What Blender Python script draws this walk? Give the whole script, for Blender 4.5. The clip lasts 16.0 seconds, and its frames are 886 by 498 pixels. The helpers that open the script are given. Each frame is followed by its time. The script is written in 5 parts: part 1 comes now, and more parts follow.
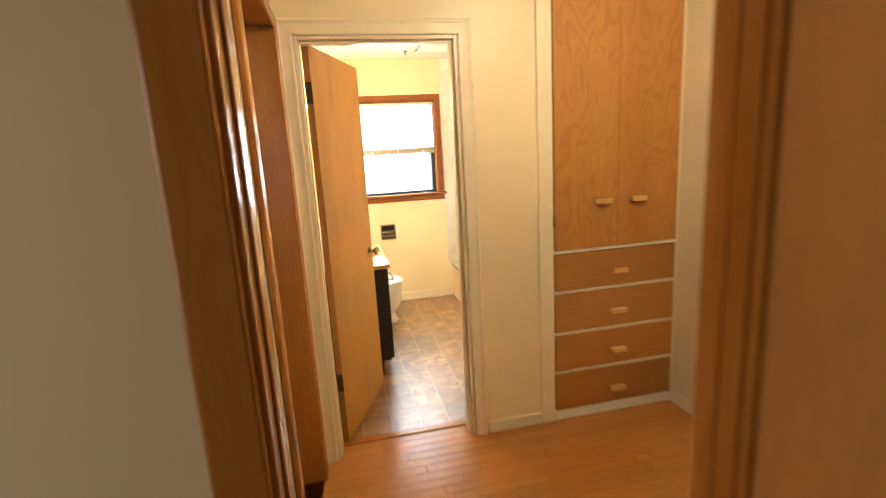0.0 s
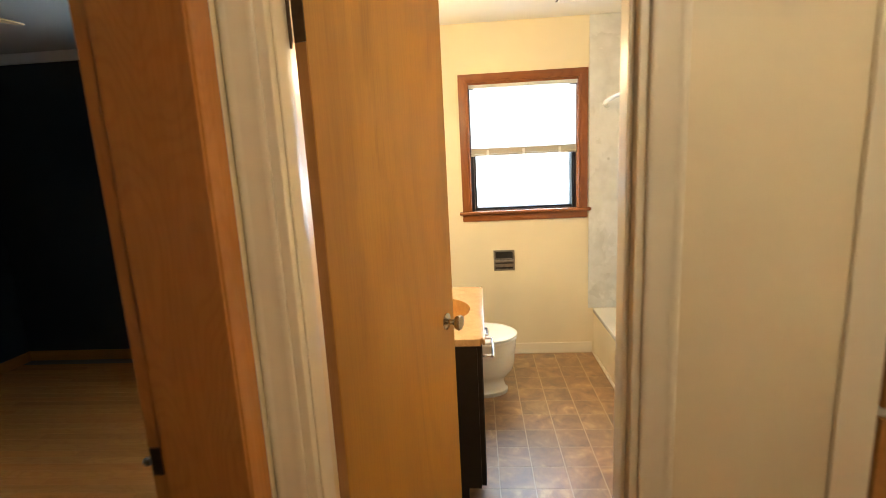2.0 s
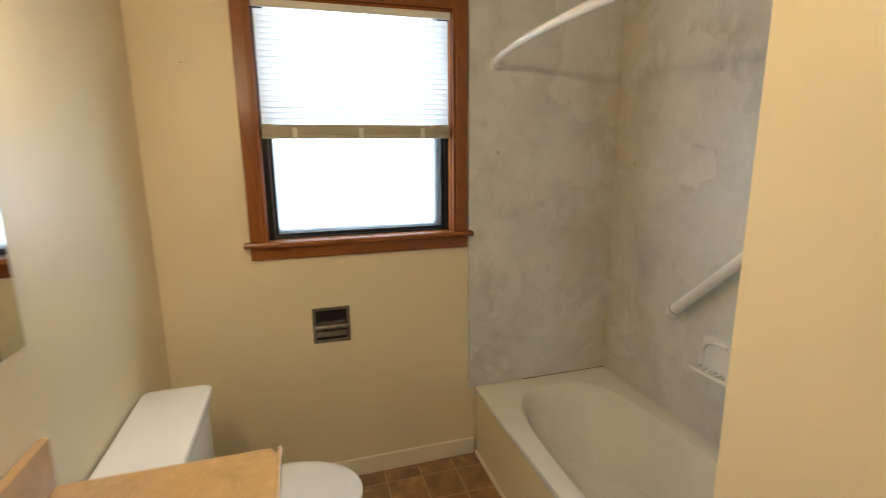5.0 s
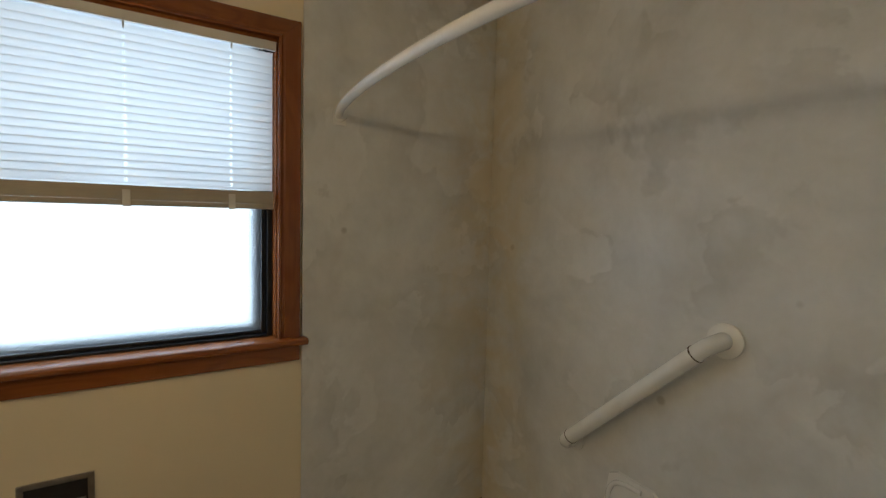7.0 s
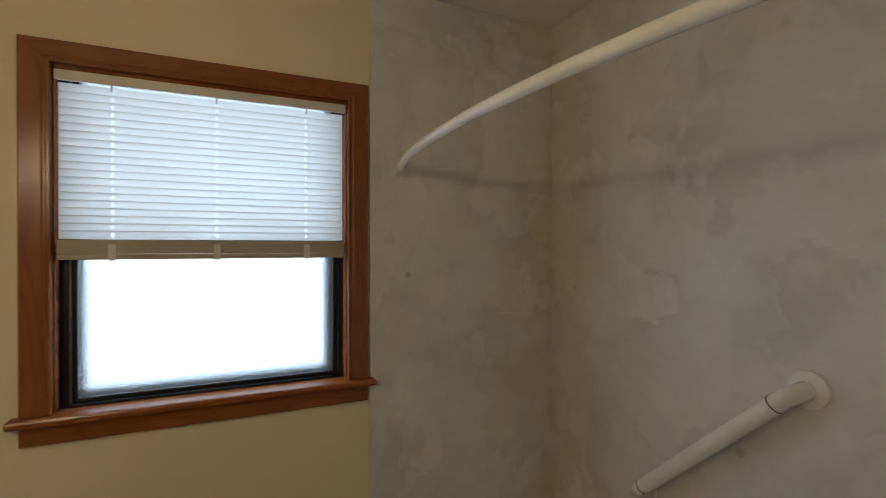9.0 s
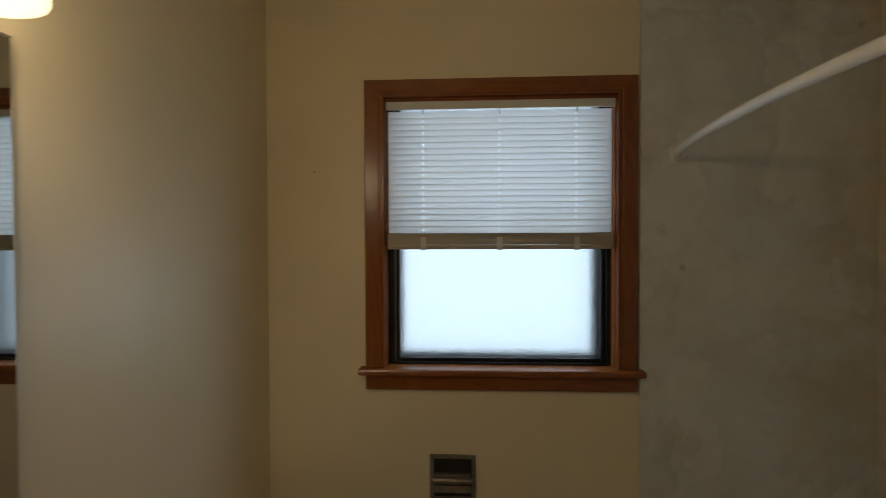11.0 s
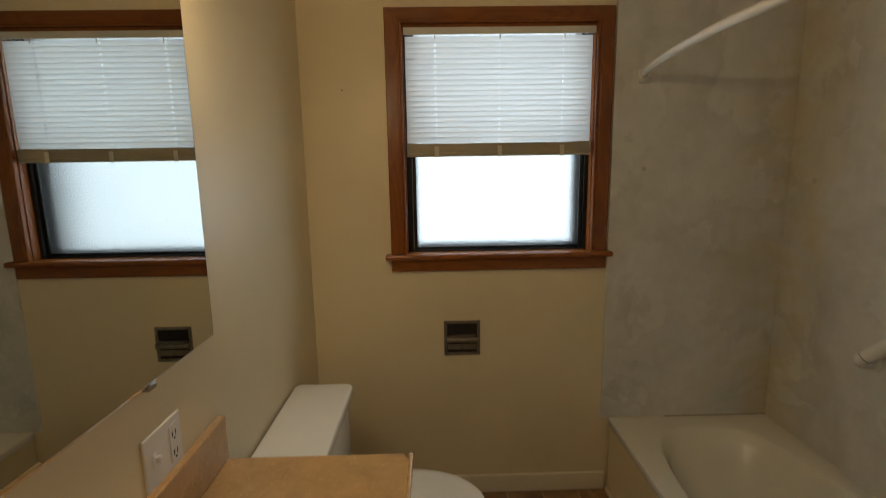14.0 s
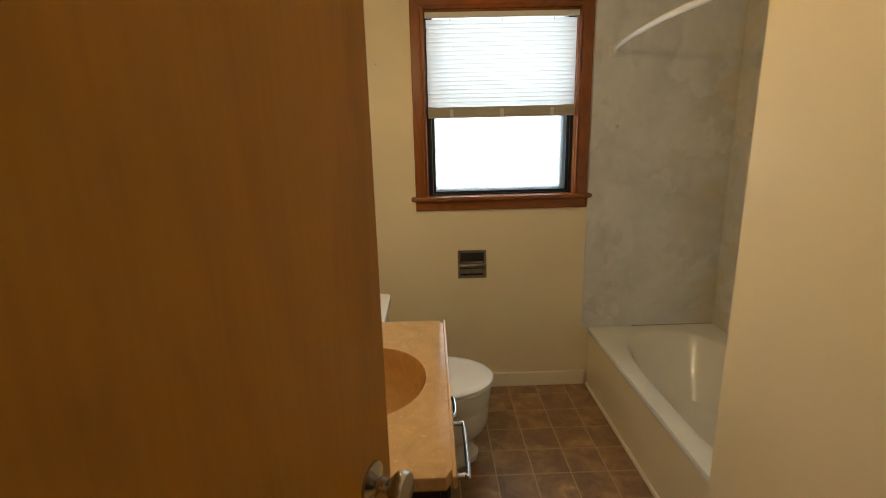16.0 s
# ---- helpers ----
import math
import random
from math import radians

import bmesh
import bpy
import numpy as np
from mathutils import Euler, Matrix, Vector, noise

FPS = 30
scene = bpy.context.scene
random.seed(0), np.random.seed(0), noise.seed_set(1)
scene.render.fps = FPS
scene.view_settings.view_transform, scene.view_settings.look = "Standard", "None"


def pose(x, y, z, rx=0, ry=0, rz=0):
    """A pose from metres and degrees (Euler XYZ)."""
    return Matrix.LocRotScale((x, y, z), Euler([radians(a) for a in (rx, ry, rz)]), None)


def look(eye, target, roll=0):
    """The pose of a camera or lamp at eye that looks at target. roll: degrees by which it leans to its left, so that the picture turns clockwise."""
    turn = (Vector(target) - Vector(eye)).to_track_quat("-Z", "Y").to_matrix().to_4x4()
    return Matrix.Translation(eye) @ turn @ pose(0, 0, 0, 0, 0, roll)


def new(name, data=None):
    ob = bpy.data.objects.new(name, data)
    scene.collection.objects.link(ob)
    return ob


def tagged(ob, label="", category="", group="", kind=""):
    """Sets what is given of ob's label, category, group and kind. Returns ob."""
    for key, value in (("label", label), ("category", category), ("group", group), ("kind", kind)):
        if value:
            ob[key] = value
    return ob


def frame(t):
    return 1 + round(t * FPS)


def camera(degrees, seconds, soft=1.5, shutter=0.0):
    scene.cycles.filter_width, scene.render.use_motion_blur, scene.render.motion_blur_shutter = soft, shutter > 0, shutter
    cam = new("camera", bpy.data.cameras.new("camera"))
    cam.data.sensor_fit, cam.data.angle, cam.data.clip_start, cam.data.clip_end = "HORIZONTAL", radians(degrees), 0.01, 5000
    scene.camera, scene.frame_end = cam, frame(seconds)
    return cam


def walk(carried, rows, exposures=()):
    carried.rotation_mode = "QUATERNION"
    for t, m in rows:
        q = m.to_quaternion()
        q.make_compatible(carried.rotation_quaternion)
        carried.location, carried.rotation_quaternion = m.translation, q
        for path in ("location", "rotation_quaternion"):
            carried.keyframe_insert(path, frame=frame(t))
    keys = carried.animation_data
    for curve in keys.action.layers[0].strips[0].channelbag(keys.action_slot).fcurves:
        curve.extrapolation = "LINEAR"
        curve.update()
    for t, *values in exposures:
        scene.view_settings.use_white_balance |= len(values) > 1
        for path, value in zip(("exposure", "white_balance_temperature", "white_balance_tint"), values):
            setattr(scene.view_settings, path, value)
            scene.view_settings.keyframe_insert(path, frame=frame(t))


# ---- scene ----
cam = camera(85.8, 16.0, soft=0.75, shutter=0.5)
PATH = [
    (0, (0.251, 0.134, 1.508), (0.657, 2.052, 1.112), -3.3),
    (0.4, (0.34, 0.431, 1.528), (0.58, 2.385, 1.172), -3.3),
    (0.5, (0.385, 0.481, 1.525), (0.569, 2.442, 1.178), -2.1),
    (1, (0.456, 0.819, 1.51), (0.555, 2.787, 1.168), -1.5),
    (1.5, (0.489, 1.142, 1.5), (0.529, 3.102, 1.108), -1.3),
    (2, (0.53, 1.453, 1.502), (0.379, 3.413, 1.136), -2.9),
    (2.5, (0.524, 1.726, 1.508), (0.351, 3.685, 1.148), -2.2),
    (3, (0.484, 2.033, 1.509), (0.607, 4.002, 1.18), -3.0),
    (3.2, (0.485, 2.139, 1.492), (0.691, 4.096, 1.13), -2.5),
    (5.3, (0.694, 3.106, 1.463), (1.34, 4.953, 1.05), -2.5),
    (5.5, (0.754, 3.178, 1.462), (1.449, 5.008, 1.054), -3.7),
    (6, (0.859, 3.322, 1.463), (1.583, 5.147, 1.083), -1.5),
    (6.5, (0.89, 3.424, 1.482), (1.824, 5.171, 1.207), 0.5),
    (7, (0.893, 3.474, 1.506), (1.975, 5.151, 1.372), 1.5),
    (7.5, (0.898, 3.475, 1.526), (2.01, 5.137, 1.478), 0.6),
    (8, (0.894, 3.461, 1.538), (1.981, 5.14, 1.572), 0.9),
    (8.5, (0.892, 3.436, 1.552), (1.844, 5.195, 1.6), 0.8),
    (9, (0.883, 3.429, 1.55), (1.728, 5.242, 1.54), 0.0),
    (9.5, (0.875, 3.425, 1.55), (1.512, 5.32, 1.504), -0.1),
    (10, (0.832, 3.412, 1.553), (1.226, 5.372, 1.52), -0.0),
    (12.3, (0.747, 3.287, 1.521), (0.307, 5.238, 1.458), -0.8),
    (12.5, (0.745, 3.27, 1.516), (0.324, 5.222, 1.401), -0.7),
    (13, (0.688, 3.21, 1.503), (0.381, 5.178, 1.325), -0.8),
    (13.5, (0.624, 3.096, 1.496), (0.537, 5.082, 1.278), -0.6),
    (14, (0.601, 2.998, 1.472), (0.637, 4.969, 1.135), -0.9),
    (14.5, (0.594, 2.885, 1.454), (0.649, 4.843, 1.047), -1.1),
    (15, (0.586, 2.731, 1.472), (0.621, 4.702, 1.135), -1.0),
    (15.5, (0.564, 2.606, 1.455), (0.53, 4.56, 1.03), -2.4),
    (16, (0.508, 2.463, 1.44), (0.546, 4.406, 0.969), -1.4),
]
EXPOSURES = [(0.0, 1.9, 6900, 10), (0.5, 1.9, 6150, 10), (1.0, 1.65, 6300, 10), (2.5, 1.2, 6180, 10), (3.2, 1.05, 6120, 10), (5.3, -0.18, 6000, 10), (6.0, -0.55, 5850, 10), (7.0, -0.95, 5800, 10), (8.0, -1.0, 5800, 10), (9.0, -1.05, 5850, 10), (10.2, -1.52, 5980, 10), (12.5, -1.86, 6230, 10), (13.0, -1.62, 6330, 10), (13.5, -1.46, 6480, 10), (14.5, -1.1, 6620, 10), (15.0, -1.12, 6650, 10), (16.0, -0.5, 6700, 10)]
walk(cam, [(t, look(eye, target, roll)) for t, eye, target, roll in PATH], EXPOSURES)

# ---- world and lamps ----
world = bpy.data.worlds.new("world")
scene.world = world
world.use_nodes = True
wn = world.node_tree.nodes
sky = wn.new("ShaderNodeTexSky")
sky.sky_type, sky.sun_disc = "NISHITA", False
sky.sun_elevation, sky.sun_rotation = radians(35), radians(200)
wn["Background"].inputs[1].default_value = 0.06
world.node_tree.links.new(sky.outputs[0], wn["Background"].inputs[0])


def lamp(name, kind, m, watts, colour, **settings):
    data = bpy.data.lights.new(name, kind)
    data.energy, data.color = watts, colour
    if kind == "AREA":
        data.shape, data.size, data.size_y = "RECTANGLE", settings["w"], settings["h"]
    else:
        data.shadow_soft_size = settings["r"]
    ob = new(name, data)
    ob.matrix_world = m
    return ob


DAY = (0.80, 0.92, 1.0)
WARM = (1.0, 0.80, 0.57)
HALL = (1.0, 0.87, 0.68)
lamp("window_daylight", "AREA", look((0.87, 5.28, 1.58), (0.87, 4.0, 1.58)), 16.3, DAY, w=0.84, h=1.02)
lamp("bedroom_daylight", "AREA", look((-0.70, 5.34, 1.55), (-0.70, 4.0, 1.55)), 105.0, DAY, w=1.2, h=1.5)
VANITY_Y = (3.41, 3.65, 3.89)
for ly in VANITY_Y:
    lamp("vanity_bulb", "POINT", Matrix.Translation((0.19, ly, 1.88)), 5.35, WARM, r=0.03)
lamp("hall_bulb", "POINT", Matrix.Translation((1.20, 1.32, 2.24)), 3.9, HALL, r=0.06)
# warm fill light, added outside an unseen front room opening
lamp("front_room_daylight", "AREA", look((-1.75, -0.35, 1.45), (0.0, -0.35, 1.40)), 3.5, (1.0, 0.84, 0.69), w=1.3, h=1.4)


# ---- materials ----
def material(name):
    m = bpy.data.materials.new(name)
    m.use_nodes = True
    return m, m.node_tree.nodes, m.node_tree.links, m.node_tree.nodes["Principled BSDF"]


def coords(n, l, scale=(1, 1, 1), shift=True):
    tc = n.new("ShaderNodeTexCoord")
    mp = n.new("ShaderNodeMapping")
    mp.inputs["Scale"].default_value = scale
    if shift:
        info = n.new("ShaderNodeObjectInfo")
        add = n.new("ShaderNodeVectorMath")
        add.operation = "MULTIPLY_ADD"
        comb = n.new("ShaderNodeCombineXYZ")
        for i in range(3):
            l.new(info.outputs["Random"], comb.inputs[i])
        add.inputs[1].default_value = (7.3, 11.1, 5.7)
        l.new(comb.outputs[0], add.inputs[0])
        l.new(tc.outputs["Object"], add.inputs[2])
        l.new(add.outputs[0], mp.inputs[0])
    else:
        l.new(tc.outputs["Object"], mp.inputs[0])
    return mp.outputs[0]


def noise_tex(n, l, vec, scale, detail=4, rough=0.55, distortion=0.0):
    t = n.new("ShaderNodeTexNoise")
    t.inputs["Scale"].default_value, t.inputs["Detail"].default_value = scale, detail
    t.inputs["Roughness"].default_value, t.inputs["Distortion"].default_value = rough, distortion
    l.new(vec, t.inputs["Vector"])
    return t.outputs["Fac"]


def ramp(n, l, fac, stops):
    r = n.new("ShaderNodeValToRGB")
    while len(r.color_ramp.elements) < len(stops):
        r.color_ramp.elements.new(0.5)
    for e, (p, c) in zip(r.color_ramp.elements, stops):
        e.position, e.color = p, (*c, 1)
    l.new(fac, r.inputs[0])
    return r.outputs[0]


def mix(n, l, a, b, fac, mode="MIX"):
    m = n.new("ShaderNodeMix")
    m.data_type, m.blend_type = "RGBA", mode
    for sock, v in ((m.inputs["Factor"], fac), (m.inputs["A"], a), (m.inputs["B"], b)):
        if isinstance(v, (int, float)):
            sock.default_value = v
        elif isinstance(v, tuple):
            sock.default_value = (*v, 1)
        else:
            l.new(v, sock)
    return m.outputs["Result"]


def bump(n, l, bsdf, height, strength, dist=0.002):
    b = n.new("ShaderNodeBump")
    b.inputs["Strength"].default_value, b.inputs["Distance"].default_value = strength, dist
    l.new(height, b.inputs["Height"])
    l.new(b.outputs[0], bsdf.inputs["Normal"])


def spread(c, k):
    return tuple(min(1, v * k) for v in c)


def paint(name, colour, rough=0.5, scale=1.0, dirt=0.07, relief=0.12):
    m, n, l, b = material(name)
    v = coords(n, l, shift=False)
    big = noise_tex(n, l, v, 1.3 * scale, 3)
    fine = noise_tex(n, l, v, 180 * scale, 3)
    l.new(ramp(n, l, big, [(0.3, spread(colour, 1 - dirt)), (0.7, spread(colour, 1 + dirt * 0.5))]), b.inputs["Base Color"])
    b.inputs["Roughness"].default_value = rough
    if relief:
        bump(n, l, b, fine, relief, 0.0015)
    return m


def wood(name, light, dark, axis, rough=0.35, ring=9.0, grain=60.0, contrast=1.0, figure=1.0, tint=0.0, lines_per=75.0, smudge=0.0):
    """axis: the way of the grain."""
    m, n, l, b = material(name)
    s = [1.0, 1.0, 1.0]
    s["xyz".index(axis)] = 0.09
    v = coords(n, l, tuple(s))
    warp = noise_tex(n, l, v, ring * 0.35, 3, 0.5, 0.6)
    s2 = [1.0, 1.0, 1.0]
    s2["xyz".index(axis)] = 0.03
    fine = noise_tex(n, l, coords(n, l, tuple(s2)), grain * 3, 5, 0.65)
    s3 = [1.0, 1.0, 1.0]
    s3["xyz".index(axis)] = 0.26
    contour = noise_tex(n, l, coords(n, l, tuple(s3)), ring * 0.75, 1.5, 0.45, 0.25)
    sweep = n.new("ShaderNodeMath")
    sweep.operation, sweep.inputs[1].default_value = "MULTIPLY", lines_per
    l.new(contour, sweep.inputs[0])
    wave = n.new("ShaderNodeMath")
    wave.operation = "SINE"
    l.new(sweep.outputs[0], wave.inputs[0])
    mid = tuple((a + c) / 2 for a, c in zip(light, dark))
    base = ramp(n, l, warp, [(0.3, mid), (0.62, light)])
    band = n.new("ShaderNodeMapRange")
    band.inputs["From Min"].default_value, band.inputs["From Max"].default_value = 0.1, 1.0
    band.inputs["To Max"].default_value = min(1.0, 0.38 * contrast * figure)
    l.new(wave.outputs[0], band.inputs["Value"])
    lines = mix(n, l, base, dark, band.outputs[0])
    g = ramp(n, l, fine, [(0.35, (0.80, 0.78, 0.76)), (0.6, (1, 1, 1))])
    col = mix(n, l, lines, g, 0.45, "MULTIPLY")
    if tint:
        info = n.new("ShaderNodeObjectInfo")
        t = ramp(n, l, info.outputs["Random"], [(0.0, (1 - tint, 1 - tint, 1 - tint * 1.2)), (0.5, (1, 1, 1)), (1.0, (1, 1 - tint * 0.5, 1 - tint))])
        col = mix(n, l, col, t, 1.0, "MULTIPLY")
    if smudge:
        s4 = [1.0, 1.0, 1.0]
        s4["xyz".index(axis)] = 0.16
        flame = noise_tex(n, l, coords(n, l, tuple(s4)), 5.5, 5, 0.62, 0.5)
        thin = noise_tex(n, l, coords(n, l, tuple(s2)), 22, 4, 0.7)
        mark = ramp(n, l, flame, [(0.56, (0, 0, 0)), (0.70, (smudge, smudge, smudge))])
        col = mix(n, l, col, spread(dark, 0.7), mix(n, l, mark, ramp(n, l, thin, [(0.35, (0.25, 0.25, 0.25)), (0.6, (1, 1, 1))]), 1.0, "MULTIPLY"))
    l.new(col, b.inputs["Base Color"])
    b.inputs["Roughness"].default_value = rough
    bump(n, l, b, fine, 0.1, 0.0006)
    return m


def plain(name, colour, rough=0.4, metal=0.0, wear=0.08, scale=25.0, relief=0.05):
    m, n, l, b = material(name)
    v = coords(n, l)
    f = noise_tex(n, l, v, scale, 4)
    l.new(ramp(n, l, f, [(0.3, spread(colour, 1 - wear)), (0.7, spread(colour, 1 + wear * 0.4))]), b.inputs["Base Color"])
    r = n.new("ShaderNodeMapRange")
    r.inputs["To Min"].default_value, r.inputs["To Max"].default_value = max(0.02, rough - 0.06), rough + 0.08
    l.new(f, r.inputs["Value"])
    l.new(r.outputs[0], b.inputs["Roughness"])
    b.inputs["Metallic"].default_value = metal
    if relief:
        bump(n, l, b, noise_tex(n, l, v, scale * 12, 2), relief, 0.0005)
    return m


CREAM = (0.79, 0.68, 0.46)
M_wall_bath = paint("cream_wall_paint", CREAM, 0.40)
M_wall_hall = paint("hall_wall_paint", (0.785, 0.68, 0.475), 0.4)
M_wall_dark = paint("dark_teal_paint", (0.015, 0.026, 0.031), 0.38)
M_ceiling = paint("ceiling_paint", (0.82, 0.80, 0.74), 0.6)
# grey ceiling paint, darkened so the bedroom's shade sits in the colour
M_ceiling_shaded = paint("shaded_ceiling_paint", (0.46, 0.46, 0.45), 0.6)
M_trim = paint("ivory_trim_paint", (0.80, 0.72, 0.56), 0.30, 1, 0.03, 0.0)
M_rail = paint("white_shelf_paint", (0.80, 0.78, 0.74), 0.33, 1, 0.04, 0.0)
M_oak = wood("stained_trim_wood", (0.50, 0.205, 0.042), (0.33, 0.120, 0.021), "z", 0.22, contrast=0.5, lines_per=150.0)
M_oak_h = wood("stained_trim_wood_level", (0.50, 0.205, 0.042), (0.33, 0.120, 0.021), "x", 0.22, contrast=0.5, lines_per=150.0)
M_oak_y = wood("stained_trim_wood_deep", (0.50, 0.205, 0.042), (0.33, 0.120, 0.021), "y", 0.22, contrast=0.5, lines_per=150.0)
M_cherry = wood("red_window_wood", (0.29, 0.092, 0.019), (0.165, 0.047, 0.011), "z", 0.26)
M_cherry_h = wood("red_window_wood_level", (0.29, 0.092, 0.019), (0.165, 0.047, 0.011), "x", 0.26)
M_ply = wood("birch_ply", (0.51, 0.245, 0.064), (0.35, 0.142, 0.032), "z", 0.34, ring=8.5, contrast=1.05, figure=1.2, tint=0.08, lines_per=125.0)
M_ply_h = wood("birch_ply_drawer", (0.50, 0.240, 0.066), (0.38, 0.168, 0.042), "x", 0.34, ring=7.5, contrast=0.9, figure=1.0, tint=0.14, lines_per=110.0)
M_door = wood("door_veneer", (0.47, 0.224, 0.020), (0.28, 0.112, 0.010), "z", 0.40, ring=2.6, contrast=0.8, figure=0.6, smudge=0.5)
M_entry = wood("brown_door_veneer", (0.54, 0.26, 0.085), (0.46, 0.205, 0.06), "z", 0.36, ring=2.5, contrast=0.5, figure=0.7)
M_door_edge = wood("door_edge_wood", (0.40, 0.19, 0.045), (0.30, 0.13, 0.028), "z", 0.4)
M_blade = wood("maple_blade_wood", (0.60, 0.42, 0.17), (0.50, 0.33, 0.12), "x", 0.35, ring=6.0, contrast=0.6)
M_pull = wood("pale_pull_wood", (0.74, 0.47, 0.20), (0.62, 0.36, 0.13), "x", 0.4)
M_plank = wood("hall_floor_wood", (0.53, 0.235, 0.06), (0.40, 0.15, 0.033), "x", 0.24, ring=12, contrast=0.7, tint=0.14)
M_plank_bed = wood("bedroom_floor_wood", (0.58, 0.225, 0.055), (0.43, 0.145, 0.031), "x", 0.25, ring=12, contrast=0.7, tint=0.16)
M_under = plain("subfloor", (0.10, 0.05, 0.02), 0.7)
M_chrome = plain("chrome", (0.82, 0.83, 0.85), 0.08, 1.0, 0.03, 30, 0)
M_nickel = plain("aged_nickel", (0.46, 0.43, 0.38), 0.24, 1.0, 0.12, 40, 0)
M_brass = plain("antique_brass", (0.55, 0.46, 0.28), 0.25, 1.0, 0.15, 40, 0)
M_bronze = plain("dark_bronze_hinge", (0.10, 0.06, 0.03), 0.4, 0.8, 0.3, 40)
M_black = plain("black_cabinet_lacquer", (0.012, 0.011, 0.010), 0.4, 0.0, 0.2, 20)
M_frame = plain("black_window_aluminium", (0.015, 0.016, 0.018), 0.35, 0.3, 0.2, 30)
M_track = plain("grey_window_track", (0.16, 0.16, 0.16), 0.4, 0.5, 0.2, 30)
M_porcelain = plain("white_porcelain", (0.84, 0.83, 0.79), 0.1, 0.0, 0.03, 6, 0)
M_enamel = plain("cream_tub_enamel", (0.80, 0.755, 0.64), 0.14, 0.0, 0.05, 5, 0)
M_seat = plain("white_seat_plastic", (0.86, 0.85, 0.81), 0.2, 0.0, 0.03, 8, 0)
M_white = plain("white_plastic", (0.80, 0.79, 0.76), 0.3, 0.0, 0.04, 20, 0)
M_slot = plain("dark_slot", (0.02, 0.02, 0.02), 0.5)
M_rod = plain("white_rod_enamel", (0.82, 0.80, 0.74), 0.22, 0.0, 0.05, 12, 0)
M_vent = plain("white_vent_metal", (0.82, 0.81, 0.78), 0.4, 0.0, 0.06, 30)
M_headrail = plain("ivory_blind_rail", (0.64, 0.61, 0.54), 0.4, 0.0, 0.05, 30, 0)
# beige of the gathered slats, taken darker to put their shade into it
M_stack = plain("shaded_beige_slat", (0.40, 0.35, 0.26), 0.5, 0.0, 0.08, 30, 0)
M_copper = plain("aged_silver_fitting", (0.34, 0.30, 0.25), 0.32, 0.9, 0.25, 40)
M_dark_metal = plain("dark_wire", (0.05, 0.045, 0.04), 0.4, 0.8, 0.2, 40)
M_caulk = plain("dark_caulk", (0.40, 0.33, 0.23), 0.7, 0.0, 0.4, 60)


